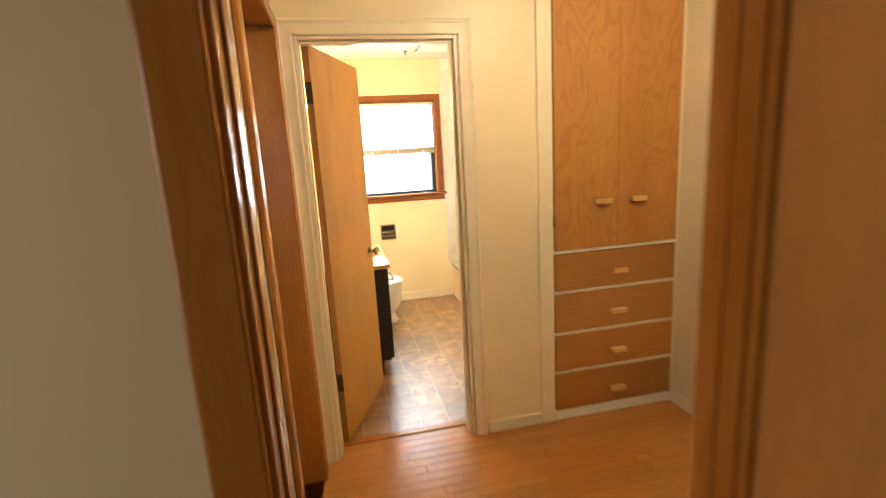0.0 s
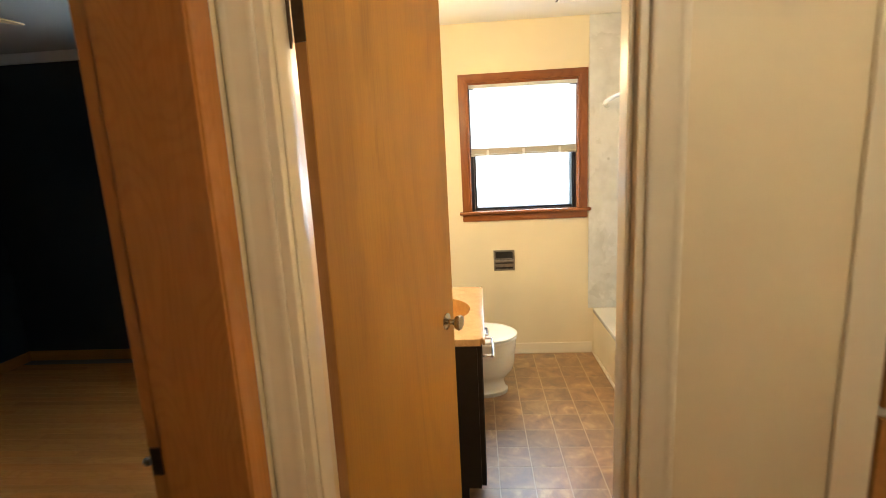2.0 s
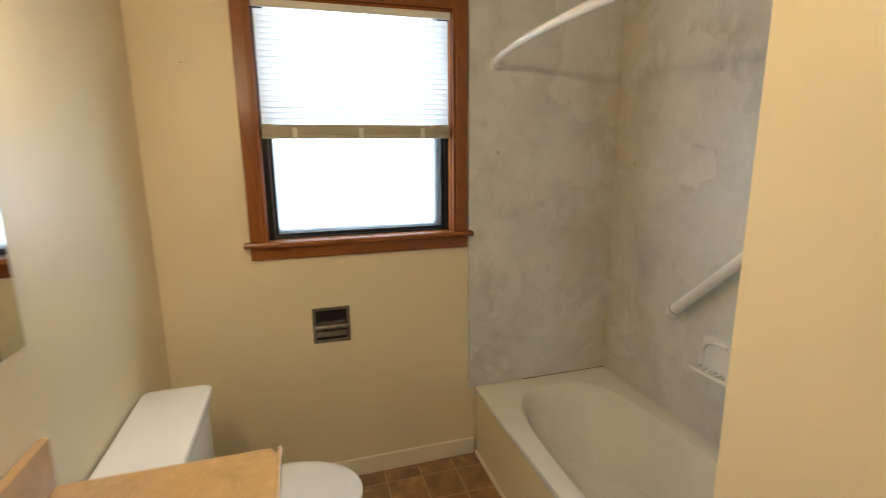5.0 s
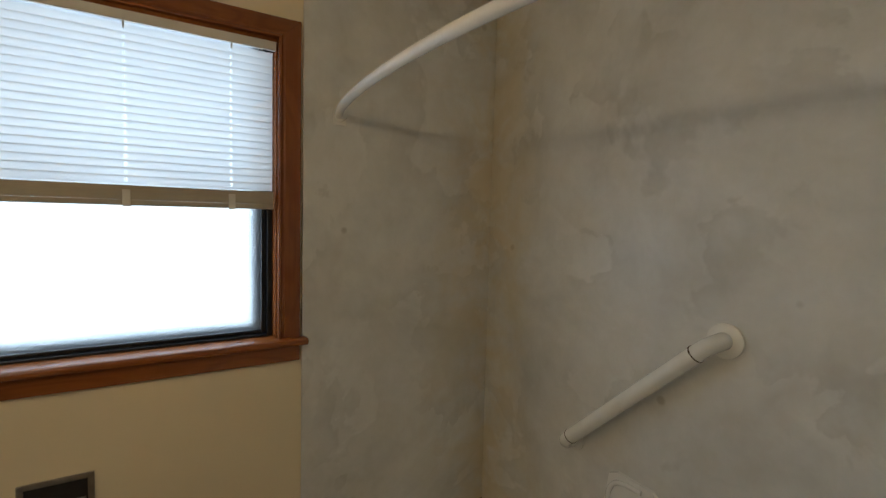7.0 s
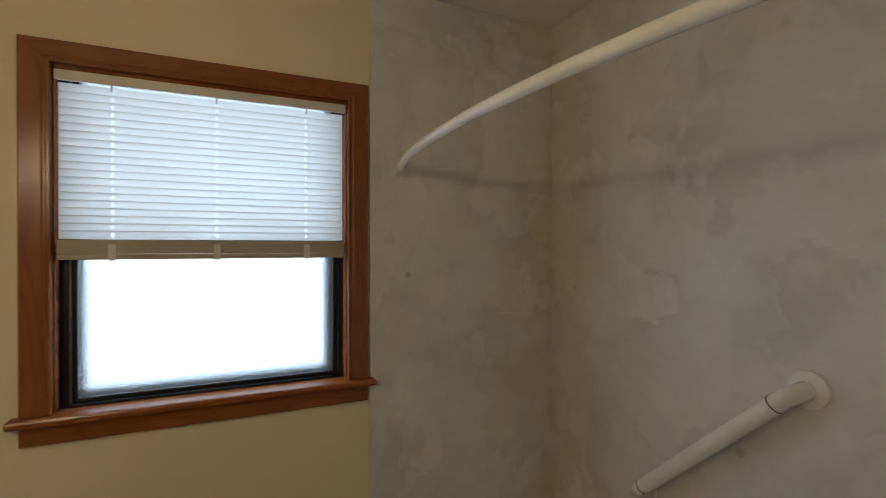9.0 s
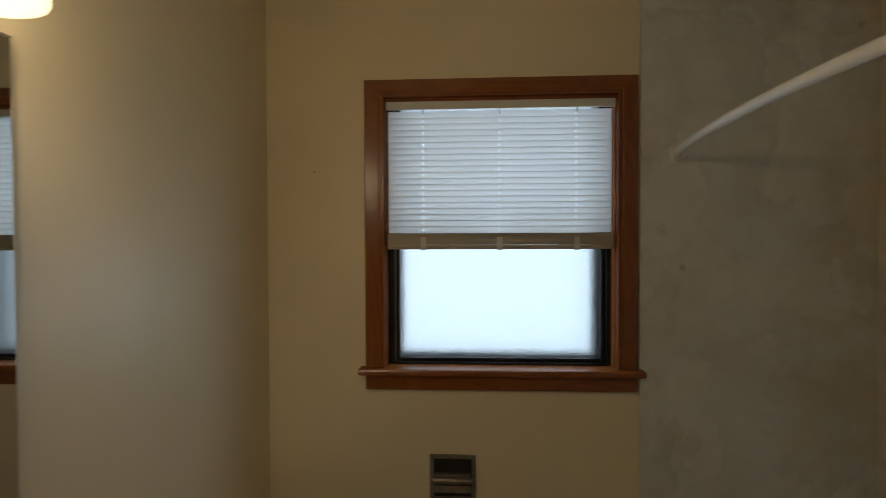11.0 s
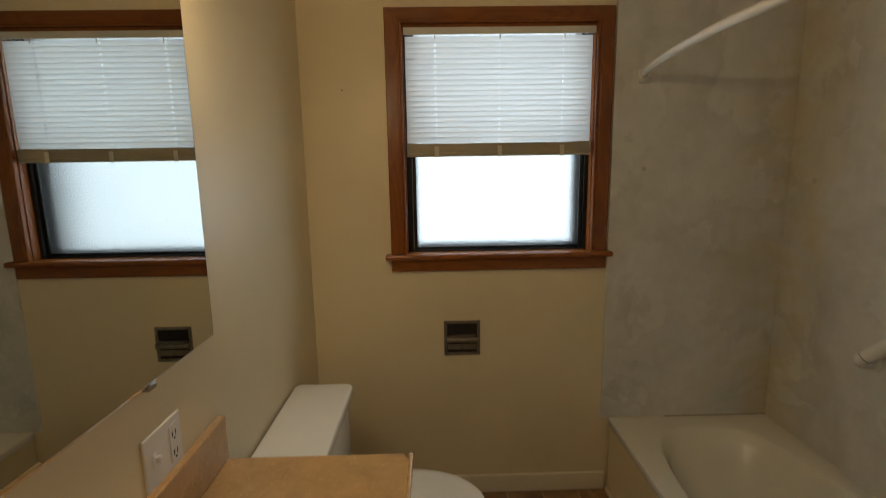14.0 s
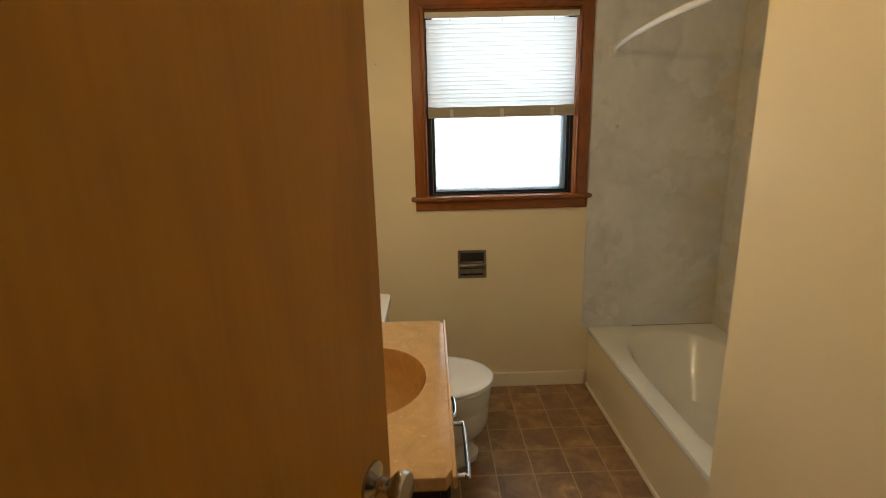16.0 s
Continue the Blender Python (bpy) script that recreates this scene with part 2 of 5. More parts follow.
def marble_panel():
    m, n, l, b = material("grey_marble_panel")
    v = coords(n, l, shift=False)
    base = noise_tex(n, l, v, 1.9, 5, 0.6, 0.8)
    cloud = ramp(n, l, base, [(0.3, (0.615, 0.605, 0.565)), (0.52, (0.735, 0.725, 0.69)), (0.75, (0.795, 0.785, 0.745))])
    cloud = mix(n, l, cloud, ramp(n, l, noise_tex(n, l, v, 17, 5, 0.7, 0.4), [(0.3, (0.93, 0.925, 0.91)), (0.65, (1, 1, 1))]), 1.0, "MULTIPLY")
    for size, turns, depth, low, high in ((1.5, 4.6, 0.875, 0.42, 0.58), (2.9, 3.8, 0.89, 0.44, 0.60)):
        lobes = n.new("ShaderNodeMath")
        lobes.operation, lobes.inputs[1].default_value = "MULTIPLY", turns
        l.new(noise_tex(n, l, v, size, 5.0, 0.56, 0.3), lobes.inputs[0])
        saw = n.new("ShaderNodeMath")
        saw.operation = "FRACT"
        l.new(lobes.outputs[0], saw.inputs[0])
        feather = ramp(n, l, saw.outputs[0], [(0.0, (depth, depth * 0.995, depth * 0.98)), (0.25, ((depth + 1) / 2, (depth + 1) / 2, (depth + 0.99) / 2)), (0.6, (1, 1, 1)), (0.93, (1.02, 1.02, 1.02)), (1.0, (depth, depth * 0.995, depth * 0.98))])
        where = ramp(n, l, noise_tex(n, l, v, size * 1.3, 2), [(low, (0.0, 0.0, 0.0)), (high, (1, 1, 1))])
        cloud = mix(n, l, cloud, feather, where, "MULTIPLY")
    warp = n.new("ShaderNodeTexNoise")
    warp.inputs["Scale"].default_value, warp.inputs["Detail"].default_value = 2.6, 3
    l.new(v, warp.inputs["Vector"])
    bend = n.new("ShaderNodeVectorMath")
    bend.operation = "MULTIPLY_ADD"
    bend.inputs[1].default_value = (0.55, 0.55, 0.55)
    l.new(warp.outputs["Color"], bend.inputs[0])
    l.new(v, bend.inputs[2])
    vo = n.new("ShaderNodeTexVoronoi")
    vo.feature, vo.inputs["Scale"].default_value = "DISTANCE_TO_EDGE", 2.3
    l.new(bend.outputs[0], vo.inputs["Vector"])
    crack = ramp(n, l, vo.outputs["Distance"], [(0.0, (1, 1, 1)), (0.12, (0, 0, 0))])
    gate = ramp(n, l, noise_tex(n, l, v, 3.7, 3), [(0.5, (0, 0, 0)), (0.68, (1, 1, 1))])
    veil = mix(n, l, crack, gate, 1.0, "MULTIPLY")
    col = mix(n, l, cloud, (0.42, 0.385, 0.325), mix(n, l, (0, 0, 0), veil, 0.3))
    spot = n.new("ShaderNodeTexVoronoi")
    spot.inputs["Scale"].default_value = 3.4
    l.new(v, spot.inputs["Vector"])
    dots = ramp(n, l, spot.outputs["Distance"], [(0.028, (0.6, 0.6, 0.6)), (0.052, (0, 0, 0))])
    col = mix(n, l, col, (0.36, 0.33, 0.28), dots)
    # yellower in noisy patches towards the back corner of the panels
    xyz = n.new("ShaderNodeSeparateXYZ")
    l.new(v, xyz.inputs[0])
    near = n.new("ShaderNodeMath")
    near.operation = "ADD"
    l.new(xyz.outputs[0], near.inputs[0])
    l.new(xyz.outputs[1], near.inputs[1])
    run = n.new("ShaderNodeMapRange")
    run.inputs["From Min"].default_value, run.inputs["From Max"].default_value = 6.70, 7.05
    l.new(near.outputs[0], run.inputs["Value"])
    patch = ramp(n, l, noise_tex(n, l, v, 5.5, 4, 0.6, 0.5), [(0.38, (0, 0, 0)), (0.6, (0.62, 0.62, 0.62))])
    corner_yellow = mix(n, l, run.outputs[0], patch, 1.0, "MULTIPLY")
    col = mix(n, l, col, (0.62, 0.50, 0.27), corner_yellow)
    l.new(col, b.inputs["Base Color"])
    b.inputs["Roughness"].default_value = 0.38
    bump(n, l, b, noise_tex(n, l, v, 40, 3), 0.06, 0.001)
    return m


def vinyl_tile():
    m, n, l, b = material("brown_slate_tile")
    v = coords(n, l)
    f1 = noise_tex(n, l, v, 9, 4, 0.6, 0.7)
    f2 = noise_tex(n, l, v, 45, 4, 0.7)
    c = ramp(n, l, f1, [(0.26, (0.115, 0.050, 0.017)), (0.44, (0.22, 0.107, 0.036)), (0.58, (0.335, 0.185, 0.066)), (0.74, (0.55, 0.37, 0.155))])
    info = n.new("ShaderNodeObjectInfo")
    t = ramp(n, l, info.outputs["Random"], [(0, (0.80, 0.78, 0.76)), (1, (1.15, 1.12, 1.05))])
    c = mix(n, l, c, t, 1.0, "MULTIPLY")
    c = mix(n, l, c, ramp(n, l, f2, [(0.3, (0.75, 0.72, 0.7)), (0.65, (1, 1, 1))]), 0.5, "MULTIPLY")
    b.inputs["Coat Weight"].default_value, b.inputs["Coat Roughness"].default_value = 1.0, 0.31
    b.inputs["Coat IOR"].default_value = 1.68
    b.inputs["Specular IOR Level"].default_value = 0.5
    l.new(c, b.inputs["Base Color"])
    r = n.new("ShaderNodeMapRange")
    r.inputs["To Min"].default_value, r.inputs["To Max"].default_value = 0.36, 0.44
    l.new(f2, r.inputs["Value"])
    l.new(r.outputs[0], b.inputs["Roughness"])
    bump(n, l, b, f2, 0.03, 0.0008)
    return m


def counter_stone(name, tone):
    m, n, l, b = material(name)
    v = coords(n, l, shift=False)
    f1 = noise_tex(n, l, v, 14, 5, 0.65, 1.2)
    c = ramp(n, l, f1, [(0.3, tuple(0.82 * c for c in tone)), (0.6, tone), (0.8, tuple(1.22 * c for c in tone))])
    f2 = noise_tex(n, l, v, 130, 2, 0.6)
    c = mix(n, l, c, tuple(1.55 * c_ for c_ in tone), ramp(n, l, f2, [(0.62, (0, 0, 0)), (0.72, (0.5, 0.5, 0.5))]))
    l.new(c, b.inputs["Base Color"])
    b.inputs["Roughness"].default_value = 0.10
    return m


def frosted():
    m, n, l, b = material("frosted_glass")
    v = coords(n, l, shift=False)
    b.inputs["Base Color"].default_value = (0.60, 0.635, 0.655, 1)
    b.inputs["Transmission Weight"].default_value = 1.0
    b.inputs["Roughness"].default_value = 0.42
    b.inputs["IOR"].default_value = 1.45
    bump(n, l, b, noise_tex(n, l, v, 120, 3, 0.6, 0.5), 0.9, 0.004)
    return m


def clear_glass():
    m, n, l, b = material("clear_glass")
    b.inputs["Transmission Weight"].default_value = 1.0
    b.inputs["Roughness"].default_value = 0.02
    b.inputs["IOR"].default_value = 1.45
    return m


def slat_material():
    m, n, l, b = material("white_blind_slat")
    v = coords(n, l)
    b.inputs["Base Color"].default_value = (0.80, 0.80, 0.78, 1)
    b.inputs["Roughness"].default_value = 0.45
    tr = n.new("ShaderNodeBsdfTranslucent")
    tr.inputs[0].default_value = (0.82, 0.84, 0.84, 1)
    mx = n.new("ShaderNodeMixShader")
    mx.inputs[0].default_value = 0.44
    l.new(b.outputs[0], mx.inputs[1])
    l.new(tr.outputs[0], mx.inputs[2])
    l.new(mx.outputs[0], n["Material Output"].inputs[0])
    return m


def shade_glass(name, glow, clear=0.0):
    m, n, l, b = material(name)
    v = coords(n, l)
    b.inputs["Base Color"].default_value = (0.92, 0.90, 0.84, 1)
    b.inputs["Roughness"].default_value = 0.3
    tr = n.new("ShaderNodeBsdfTranslucent")
    tr.inputs[0].default_value = (0.95, 0.90, 0.80, 1)
    mx = n.new("ShaderNodeMixShader")
    l.new(ramp(n, l, noise_tex(n, l, v, 12, 3), [(0.3, (0.45, 0.45, 0.45)), (0.7, (0.65, 0.65, 0.65))]), mx.inputs[0])
    l.new(b.outputs[0], mx.inputs[1])
    l.new(tr.outputs[0], mx.inputs[2])
    if clear:
        see = n.new("ShaderNodeBsdfTransparent")
        see.inputs[0].default_value = (1.0, 0.97, 0.90, 1)
        through_mix = n.new("ShaderNodeMixShader")
        through_mix.inputs[0].default_value = clear
        l.new(mx.outputs[0], through_mix.inputs[1])
        l.new(see.outputs[0], through_mix.inputs[2])
        mx = through_mix
    if glow:
        em = n.new("ShaderNodeEmission")
        em.inputs[0].default_value = (1.0, 0.84, 0.56, 1)
        em.inputs[1].default_value = glow
        ad = n.new("ShaderNodeAddShader")
        l.new(mx.outputs[0], ad.inputs[0])
        l.new(em.outputs[0], ad.inputs[1])
        l.new(ad.outputs[0], n["Material Output"].inputs[0])
    else:
        l.new(mx.outputs[0], n["Material Output"].inputs[0])
    return m


def mirror_material():
    m, n, l, b = material("mirror_silver")
    b.inputs["Base Color"].default_value = (0.70, 0.72, 0.70, 1)
    b.inputs["Metallic"].default_value, b.inputs["Roughness"].default_value = 1.0, 0.015
    return m


def bulb_material():
    m, n, l, b = material("lit_bulb")
    b.inputs["Emission Color"].default_value = (1.0, 0.80, 0.5, 1)
    b.inputs["Emission Strength"].default_value = 22.0
    return m


M_marble, M_tile, M_counter, M_frost, M_glass, M_slat = marble_panel(), vinyl_tile(), counter_stone("tan_cultured_marble", (0.50, 0.315, 0.145)), frosted(), clear_glass(), slat_material()
M_shade, M_bowl, M_mirror, M_bulb = shade_glass("lit_glass_shade", 1.5, 0.80), shade_glass("milky_glass_bowl", 0.0), mirror_material(), bulb_material()
M_basin = counter_stone("amber_cultured_marble", (0.44, 0.225, 0.060))
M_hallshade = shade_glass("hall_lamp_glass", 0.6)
M_grout = plain("pale_grout", (0.47, 0.34, 0.185), 0.4, 0.0, 0.15, 40)
grout_bsdf = M_grout.node_tree.nodes["Principled BSDF"]
grout_bsdf.inputs["Coat Weight"].default_value, grout_bsdf.inputs["Coat Roughness"].default_value = 0.8, 0.34
grout_bsdf.inputs["Coat IOR"].default_value = 1.6


# ---- mesh helpers ----
def box(bm, x0, x1, y0, y1, z0, z1, bev=0.0, seg=2):
    r = bmesh.ops.create_cube(bm, size=1)
    vs = r["verts"]
    for v in vs:
        v.co = Vector(((x0 + x1) / 2 + v.co.x * (x1 - x0), (y0 + y1) / 2 + v.co.y * (y1 - y0), (z0 + z1) / 2 + v.co.z * (z1 - z0)))
    if bev:
        es = list({e for v in vs for e in v.link_edges})
        bmesh.ops.bevel(bm, geom=es, offset=bev, segments=seg, profile=0.5, affect="EDGES", clamp_overlap=True)
    return bm


def boxes(*dims, bev=0.0):
    bm = bmesh.new()
    for d in dims:
        box(bm, *d, bev=bev)
    return bm


def loft(bm, rings, close=True, cap=True):
    """Joins rings of equal length into a skin."""
    made = [[bm.verts.new(p) for p in ring] for ring in rings]
    n = len(made[0])
    for a, b in zip(made, made[1:]):
        for i in range(n if close else n - 1):
            j = (i + 1) % n
            bm.faces.new((a[i], a[j], b[j], b[i]))
    if cap and close:
        bm.faces.new(made[0][::-1])
        bm.faces.new(made[-1])
    return bm


def spin(bm, profile, centre, axis="z", seg=32, cap=True):
    """A turned shape: profile of (radius, along) round an axis through centre."""
    cx, cy, cz = centre
    rings = []
    for r, h in profile:
        ring = []
        for i in range(seg):
            a = 2 * math.pi * i / seg
            c, s = r * math.cos(a), r * math.sin(a)
            ring.append({"z": (cx + c, cy + s, cz + h), "x": (cx + h, cy + c, cz + s), "y": (cx + s, cy + h, cz + c)}[axis])
        rings.append(ring)
    return loft(bm, rings, True, cap)


def tube(bm, pts, r, seg=12, cap=True):
    """A round bar along points."""
    pts = [Vector(p) for p in pts]
    rings, up = [], None
    for i, p in enumerate(pts):
        d = (pts[min(i + 1, len(pts) - 1)] - pts[max(i - 1, 0)]).normalized()
        if up is None:
            up = d.orthogonal().normalized()
        up = (up - d * up.dot(d)).normalized()
        side = d.cross(up)
        rad = r(i / (len(pts) - 1)) if callable(r) else r
        rings.append([p + (up * math.cos(2 * math.pi * k / seg) + side * math.sin(2 * math.pi * k / seg)) * rad for k in range(seg)])
    return loft(bm, rings, True, cap)


def curve_pts(ctrl, n=8):
    """Smooth points through a few control points."""
    c = [Vector(p) for p in ctrl]
    c = [c[0] * 2 - c[1]] + c + [c[-1] * 2 - c[-2]]
    out = []
    for i in range(1, len(c) - 2):
        for k in range(n):
            t = k / n
            out.append(0.5 * (2 * c[i] + (c[i + 1] - c[i - 1]) * t + (2 * c[i - 1] - 5 * c[i] + 4 * c[i + 1] - c[i + 2]) * t * t + (3 * c[i] - c[i - 1] - 3 * c[i + 1] + c[i + 2]) * t ** 3))
    out.append(c[-2])
    return out


def oval(cx, cy, z, rx, ry, n=40, power=2.0):
    """A rounded outline at height z; power over 2 squares it."""
    pts = []
    for i in range(n):
        a = 2 * math.pi * i / n
        c, s = math.cos(a), math.sin(a)
        pts.append((cx + rx * math.copysign(abs(c) ** (2 / power), c), cy + ry * math.copysign(abs(s) ** (2 / power), s), z))
    return pts


def mesh_of(name, bm, mat, smooth=False):
    me = bpy.data.meshes.new(name)
    bmesh.ops.recalc_face_normals(bm, faces=bm.faces)
    bm.to_mesh(me)
    bm.free()
    me.materials.append(mat)
    if smooth:
        me.shade_smooth()
        me.set_sharp_from_angle(angle=radians(38))
    return me


def piece(name, bm, mat, smooth=False, label="", category="", kind="", group=""):
    """A thing or a piece of the setting of one mesh."""
    return tagged(new(name, mesh_of(name, bm, mat, smooth)), label, category, group, kind)


def thing(name, at, label, category, group="", kind=""):
    ob = new(name)
    ob.empty_display_size = 0.05
    ob.location = at
    return tagged(ob, label, category, group, kind)


def part(name, bm, mat, parent, label="", smooth=False):
    """One mesh, in world places, under a thing or a part."""
    ob = new(name, mesh_of(name, bm, mat, smooth))
    ob.parent = parent
    ob.matrix_parent_inverse = Matrix.Translation(-Vector(parent.location))
    return tagged(ob, label)


# ---- plan ----
NORTH = 4.975          # bathroom window wall
WEST = 0.082           # bathroom wall with the mirror
EAST = 2.085           # wall along the tub
WING_X, WING_Y = 1.180, 3.469   # closet block beside the tub
DOOR_Y = 2.395         # hall face of the bathroom door wall
DOOR_Y2 = 2.515
HALL_W, HALL_E = 0.055, 2.055
ENTRY_Y0, ENTRY_Y1 = 0.745, 0.843
BATH_C, HALL_C = 2.42, 2.44
BED_N, BED_W = 5.03, -3.31

# floors
floor_hall = piece("floor_hall", boxes((-1.6, 2.6, -2.2, 2.52, -0.06, -0.012)), M_under, kind="structure", label="warm orange hardwood strip floor", category="floor")
floor_bath = piece("floor_bath", boxes((-0.02, 2.3, 2.52, 5.1, -0.06, -0.0006)), M_grout, kind="structure", label="brown slate-look tile floor with pale grout", category="floor")
floor_bedroom = piece("floor_bedroom", boxes((-3.5, -0.11, 0.95, 5.15, -0.06, -0.012), (-0.11, 0.055, 1.42, 2.26, -0.06, -0.012)), M_under, kind="structure", label="honey hardwood strip floor of the dark room", category="floor")
threshold = piece("threshold", boxes((0.1425, 0.8335, 2.500, 2.545, -0.003, 0.008), bev=0.004), M_oak_h, kind="structure", label="wooden threshold strip under the bathroom door", category="threshold")

# bathroom walls
WX0, WX1, WZ0, WZ1 = 0.488, 1.256, 1.112, 2.035
piece("wall_north", boxes((WEST - 0.12, WX0, NORTH, 5.13, 0, 2.5), (WX1, EAST + 0.12, NORTH, 5.13, 0, 2.5), (WX0, WX1, NORTH, 5.13, 0, WZ0), (WX0, WX1, NORTH, 5.13, WZ1, 2.5)), M_wall_bath, kind="structure", label="cream painted bathroom wall with a window", category="wall")
piece("wall_west", boxes((-0.03, WEST, DOOR_Y2, NORTH, 0, 2.5)), M_wall_bath, kind="structure", label="cream painted wall behind mirror and vanity", category="wall")
piece("wall_east", boxes((EAST, EAST + 0.12, WING_Y, NORTH, 0, 2.5)), M_wall_bath, kind="structure", label="wall behind the tub surround", category="wall")
piece("wall_wing", boxes((WING_X, WING_X + 0.075, DOOR_Y2, WING_Y, 0, 2.5), (WING_X + 0.076, EAST + 0.12, WING_Y - 0.11, WING_Y, 0, 2.5)), M_wall_bath, kind="structure", label="cream painted closet wall beside the tub", category="wall")
# wall between hall and bathroom, with the door and the closet opening
DX0, DX1, DZ = 0.108, 0.868, 2.052
piece("wall_bath_door", boxes((-0.03, DX0, DOOR_Y, DOOR_Y2, 0, 2.5), (DX1, 1.312, DOOR_Y, DOOR_Y2, 0, 2.5), (DX0, DX1, DOOR_Y, DOOR_Y2, DZ, 2.5)), M_wall_hall, kind="structure", label="cream painted hall wall round the bathroom door", category="wall")
piece("wall_hall_east", boxes((HALL_E, HALL_E + 0.12, ENTRY_Y1, 3.4, 0, 2.5)), M_wall_hall, kind="structure", label="pale hall side wall", category="wall")
BY0, BY1, BZ = 1.415, 2.275, 2.065
piece("wall_hall_west", boxes((-0.03, HALL_W, ENTRY_Y1, BY0, 0, 2.5), (-0.03, HALL_W, BY1, DOOR_Y, 0, 2.5), (-0.03, HALL_W, BY0, BY1, BZ, 2.5)), M_wall_hall, kind="structure", label="cream hall wall with the bedroom doorway", category="wall")
EX0, EX1, EZ = 0.107, 0.895, 2.07
piece("wall_entry", boxes((-1.5, EX0, ENTRY_Y0, ENTRY_Y1, 0, 2.5), (EX1, 2.6, ENTRY_Y0, ENTRY_Y1, 0, 2.5), (EX0, EX1, ENTRY_Y0, ENTRY_Y1, EZ, 2.5)), M_wall_hall, kind="structure", label="cream wall round the hall entry", category="wall")
# walls out of view; their west opening is made up for the fill lamp
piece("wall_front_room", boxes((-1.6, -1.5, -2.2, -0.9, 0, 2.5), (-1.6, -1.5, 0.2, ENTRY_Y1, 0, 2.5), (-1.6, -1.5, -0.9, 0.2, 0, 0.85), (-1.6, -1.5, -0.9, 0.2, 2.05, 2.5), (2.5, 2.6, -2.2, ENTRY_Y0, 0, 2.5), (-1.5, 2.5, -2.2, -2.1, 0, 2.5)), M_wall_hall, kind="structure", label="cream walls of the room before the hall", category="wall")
# bedroom
QX0, QX1, QZ0, QZ1 = -1.12, -0.28, 0.93, 2.06
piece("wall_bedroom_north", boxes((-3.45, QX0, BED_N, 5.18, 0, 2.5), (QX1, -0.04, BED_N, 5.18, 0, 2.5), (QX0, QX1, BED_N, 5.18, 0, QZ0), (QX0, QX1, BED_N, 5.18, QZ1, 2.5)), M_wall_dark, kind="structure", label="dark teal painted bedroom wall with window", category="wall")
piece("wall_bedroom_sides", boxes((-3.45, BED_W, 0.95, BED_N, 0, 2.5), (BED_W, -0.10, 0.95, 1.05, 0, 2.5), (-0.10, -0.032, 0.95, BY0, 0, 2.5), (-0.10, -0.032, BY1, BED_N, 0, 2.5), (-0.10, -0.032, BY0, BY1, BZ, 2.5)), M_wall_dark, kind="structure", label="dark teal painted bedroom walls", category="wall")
# ceilings
piece("ceiling_bath", boxes((-0.05, 2.22, DOOR_Y2 - 0.02, 5.13, BATH_C, 2.55)), M_ceiling, kind="structure", label="white bathroom ceiling", category="ceiling")
piece("ceiling_hall", boxes((-0.03, 2.2, ENTRY_Y1 - 0.05, DOOR_Y2 - 0.03, HALL_C, 2.55)), M_ceiling, kind="structure", label="white hall ceiling", category="ceiling")
piece("ceiling_front_room", boxes((-1.6, 2.6, -2.2, ENTRY_Y1 - 0.055, HALL_C, 2.55)), M_ceiling, kind="structure", label="white ceiling of the front room", category="ceiling")
piece("ceiling_bedroom", boxes((-3.45, -0.035, 0.95, 5.18, HALL_C + 0.005, 2.56)), M_ceiling_shaded, kind="structure", label="grey bedroom ceiling, darkened to carry its shade", category="ceiling")
bm = bmesh.new()
for d in ((BED_W, -0.10, BED_N - 0.035, BED_N, 2.37, HALL_C + 0.004), (BED_W, BED_W + 0.035, 1.05, BED_N - 0.036, 2.37, HALL_C + 0.004)):
    box(bm, *d, bev=0.008)
piece("crown_moulding", bm, M_rail, kind="structure", label="white crown moulding under the bedroom ceiling", category="moulding")

# tub surround panels, 6 mm proud
P = 0.006
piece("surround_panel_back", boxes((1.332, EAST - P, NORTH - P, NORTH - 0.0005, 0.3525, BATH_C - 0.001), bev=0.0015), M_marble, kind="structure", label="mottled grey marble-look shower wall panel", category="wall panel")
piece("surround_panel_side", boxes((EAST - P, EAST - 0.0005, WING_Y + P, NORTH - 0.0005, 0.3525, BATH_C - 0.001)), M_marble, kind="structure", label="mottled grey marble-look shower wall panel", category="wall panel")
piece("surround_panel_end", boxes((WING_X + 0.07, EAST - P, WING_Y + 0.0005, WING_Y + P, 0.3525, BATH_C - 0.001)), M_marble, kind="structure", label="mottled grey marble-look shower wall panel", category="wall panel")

# baseboards
def baseboard(name, mat, label, *runs):
    bm = bmesh.new()
    for x0, x1, y0, y1, h in runs:
        box(bm, x0, x1, y0, y1, 0, h, bev=0.004)
    return piece(name, bm, mat, kind="structure", label=label, category="baseboard")


baseboard("baseboard_bath", M_trim, "cream bathroom baseboard", (WEST, 1.360, NORTH - 0.014, NORTH, 0.085), (WING_X - 0.014, WING_X, DOOR_Y2, WING_Y, 0.085))
baseboard("baseboard_hall", M_trim, "cream hall baseboard", (0.925, 1.232, DOOR_Y - 0.014, DOOR_Y, 0.066), (HALL_E - 0.014, HALL_E, ENTRY_Y1, DOOR_Y - 0.004, 0.07), (HALL_W, HALL_W + 0.014, ENTRY_Y1, BY0 - 0.065, 0.07))
baseboard("baseboard_bedroom", M_oak_h, "wood baseboard of the dark bedroom", (BED_W, -0.11, BED_N - 0.016, BED_N, 0.085), (BED_W, BED_W + 0.016, 1.05, BED_N - 0.018, 0.085))


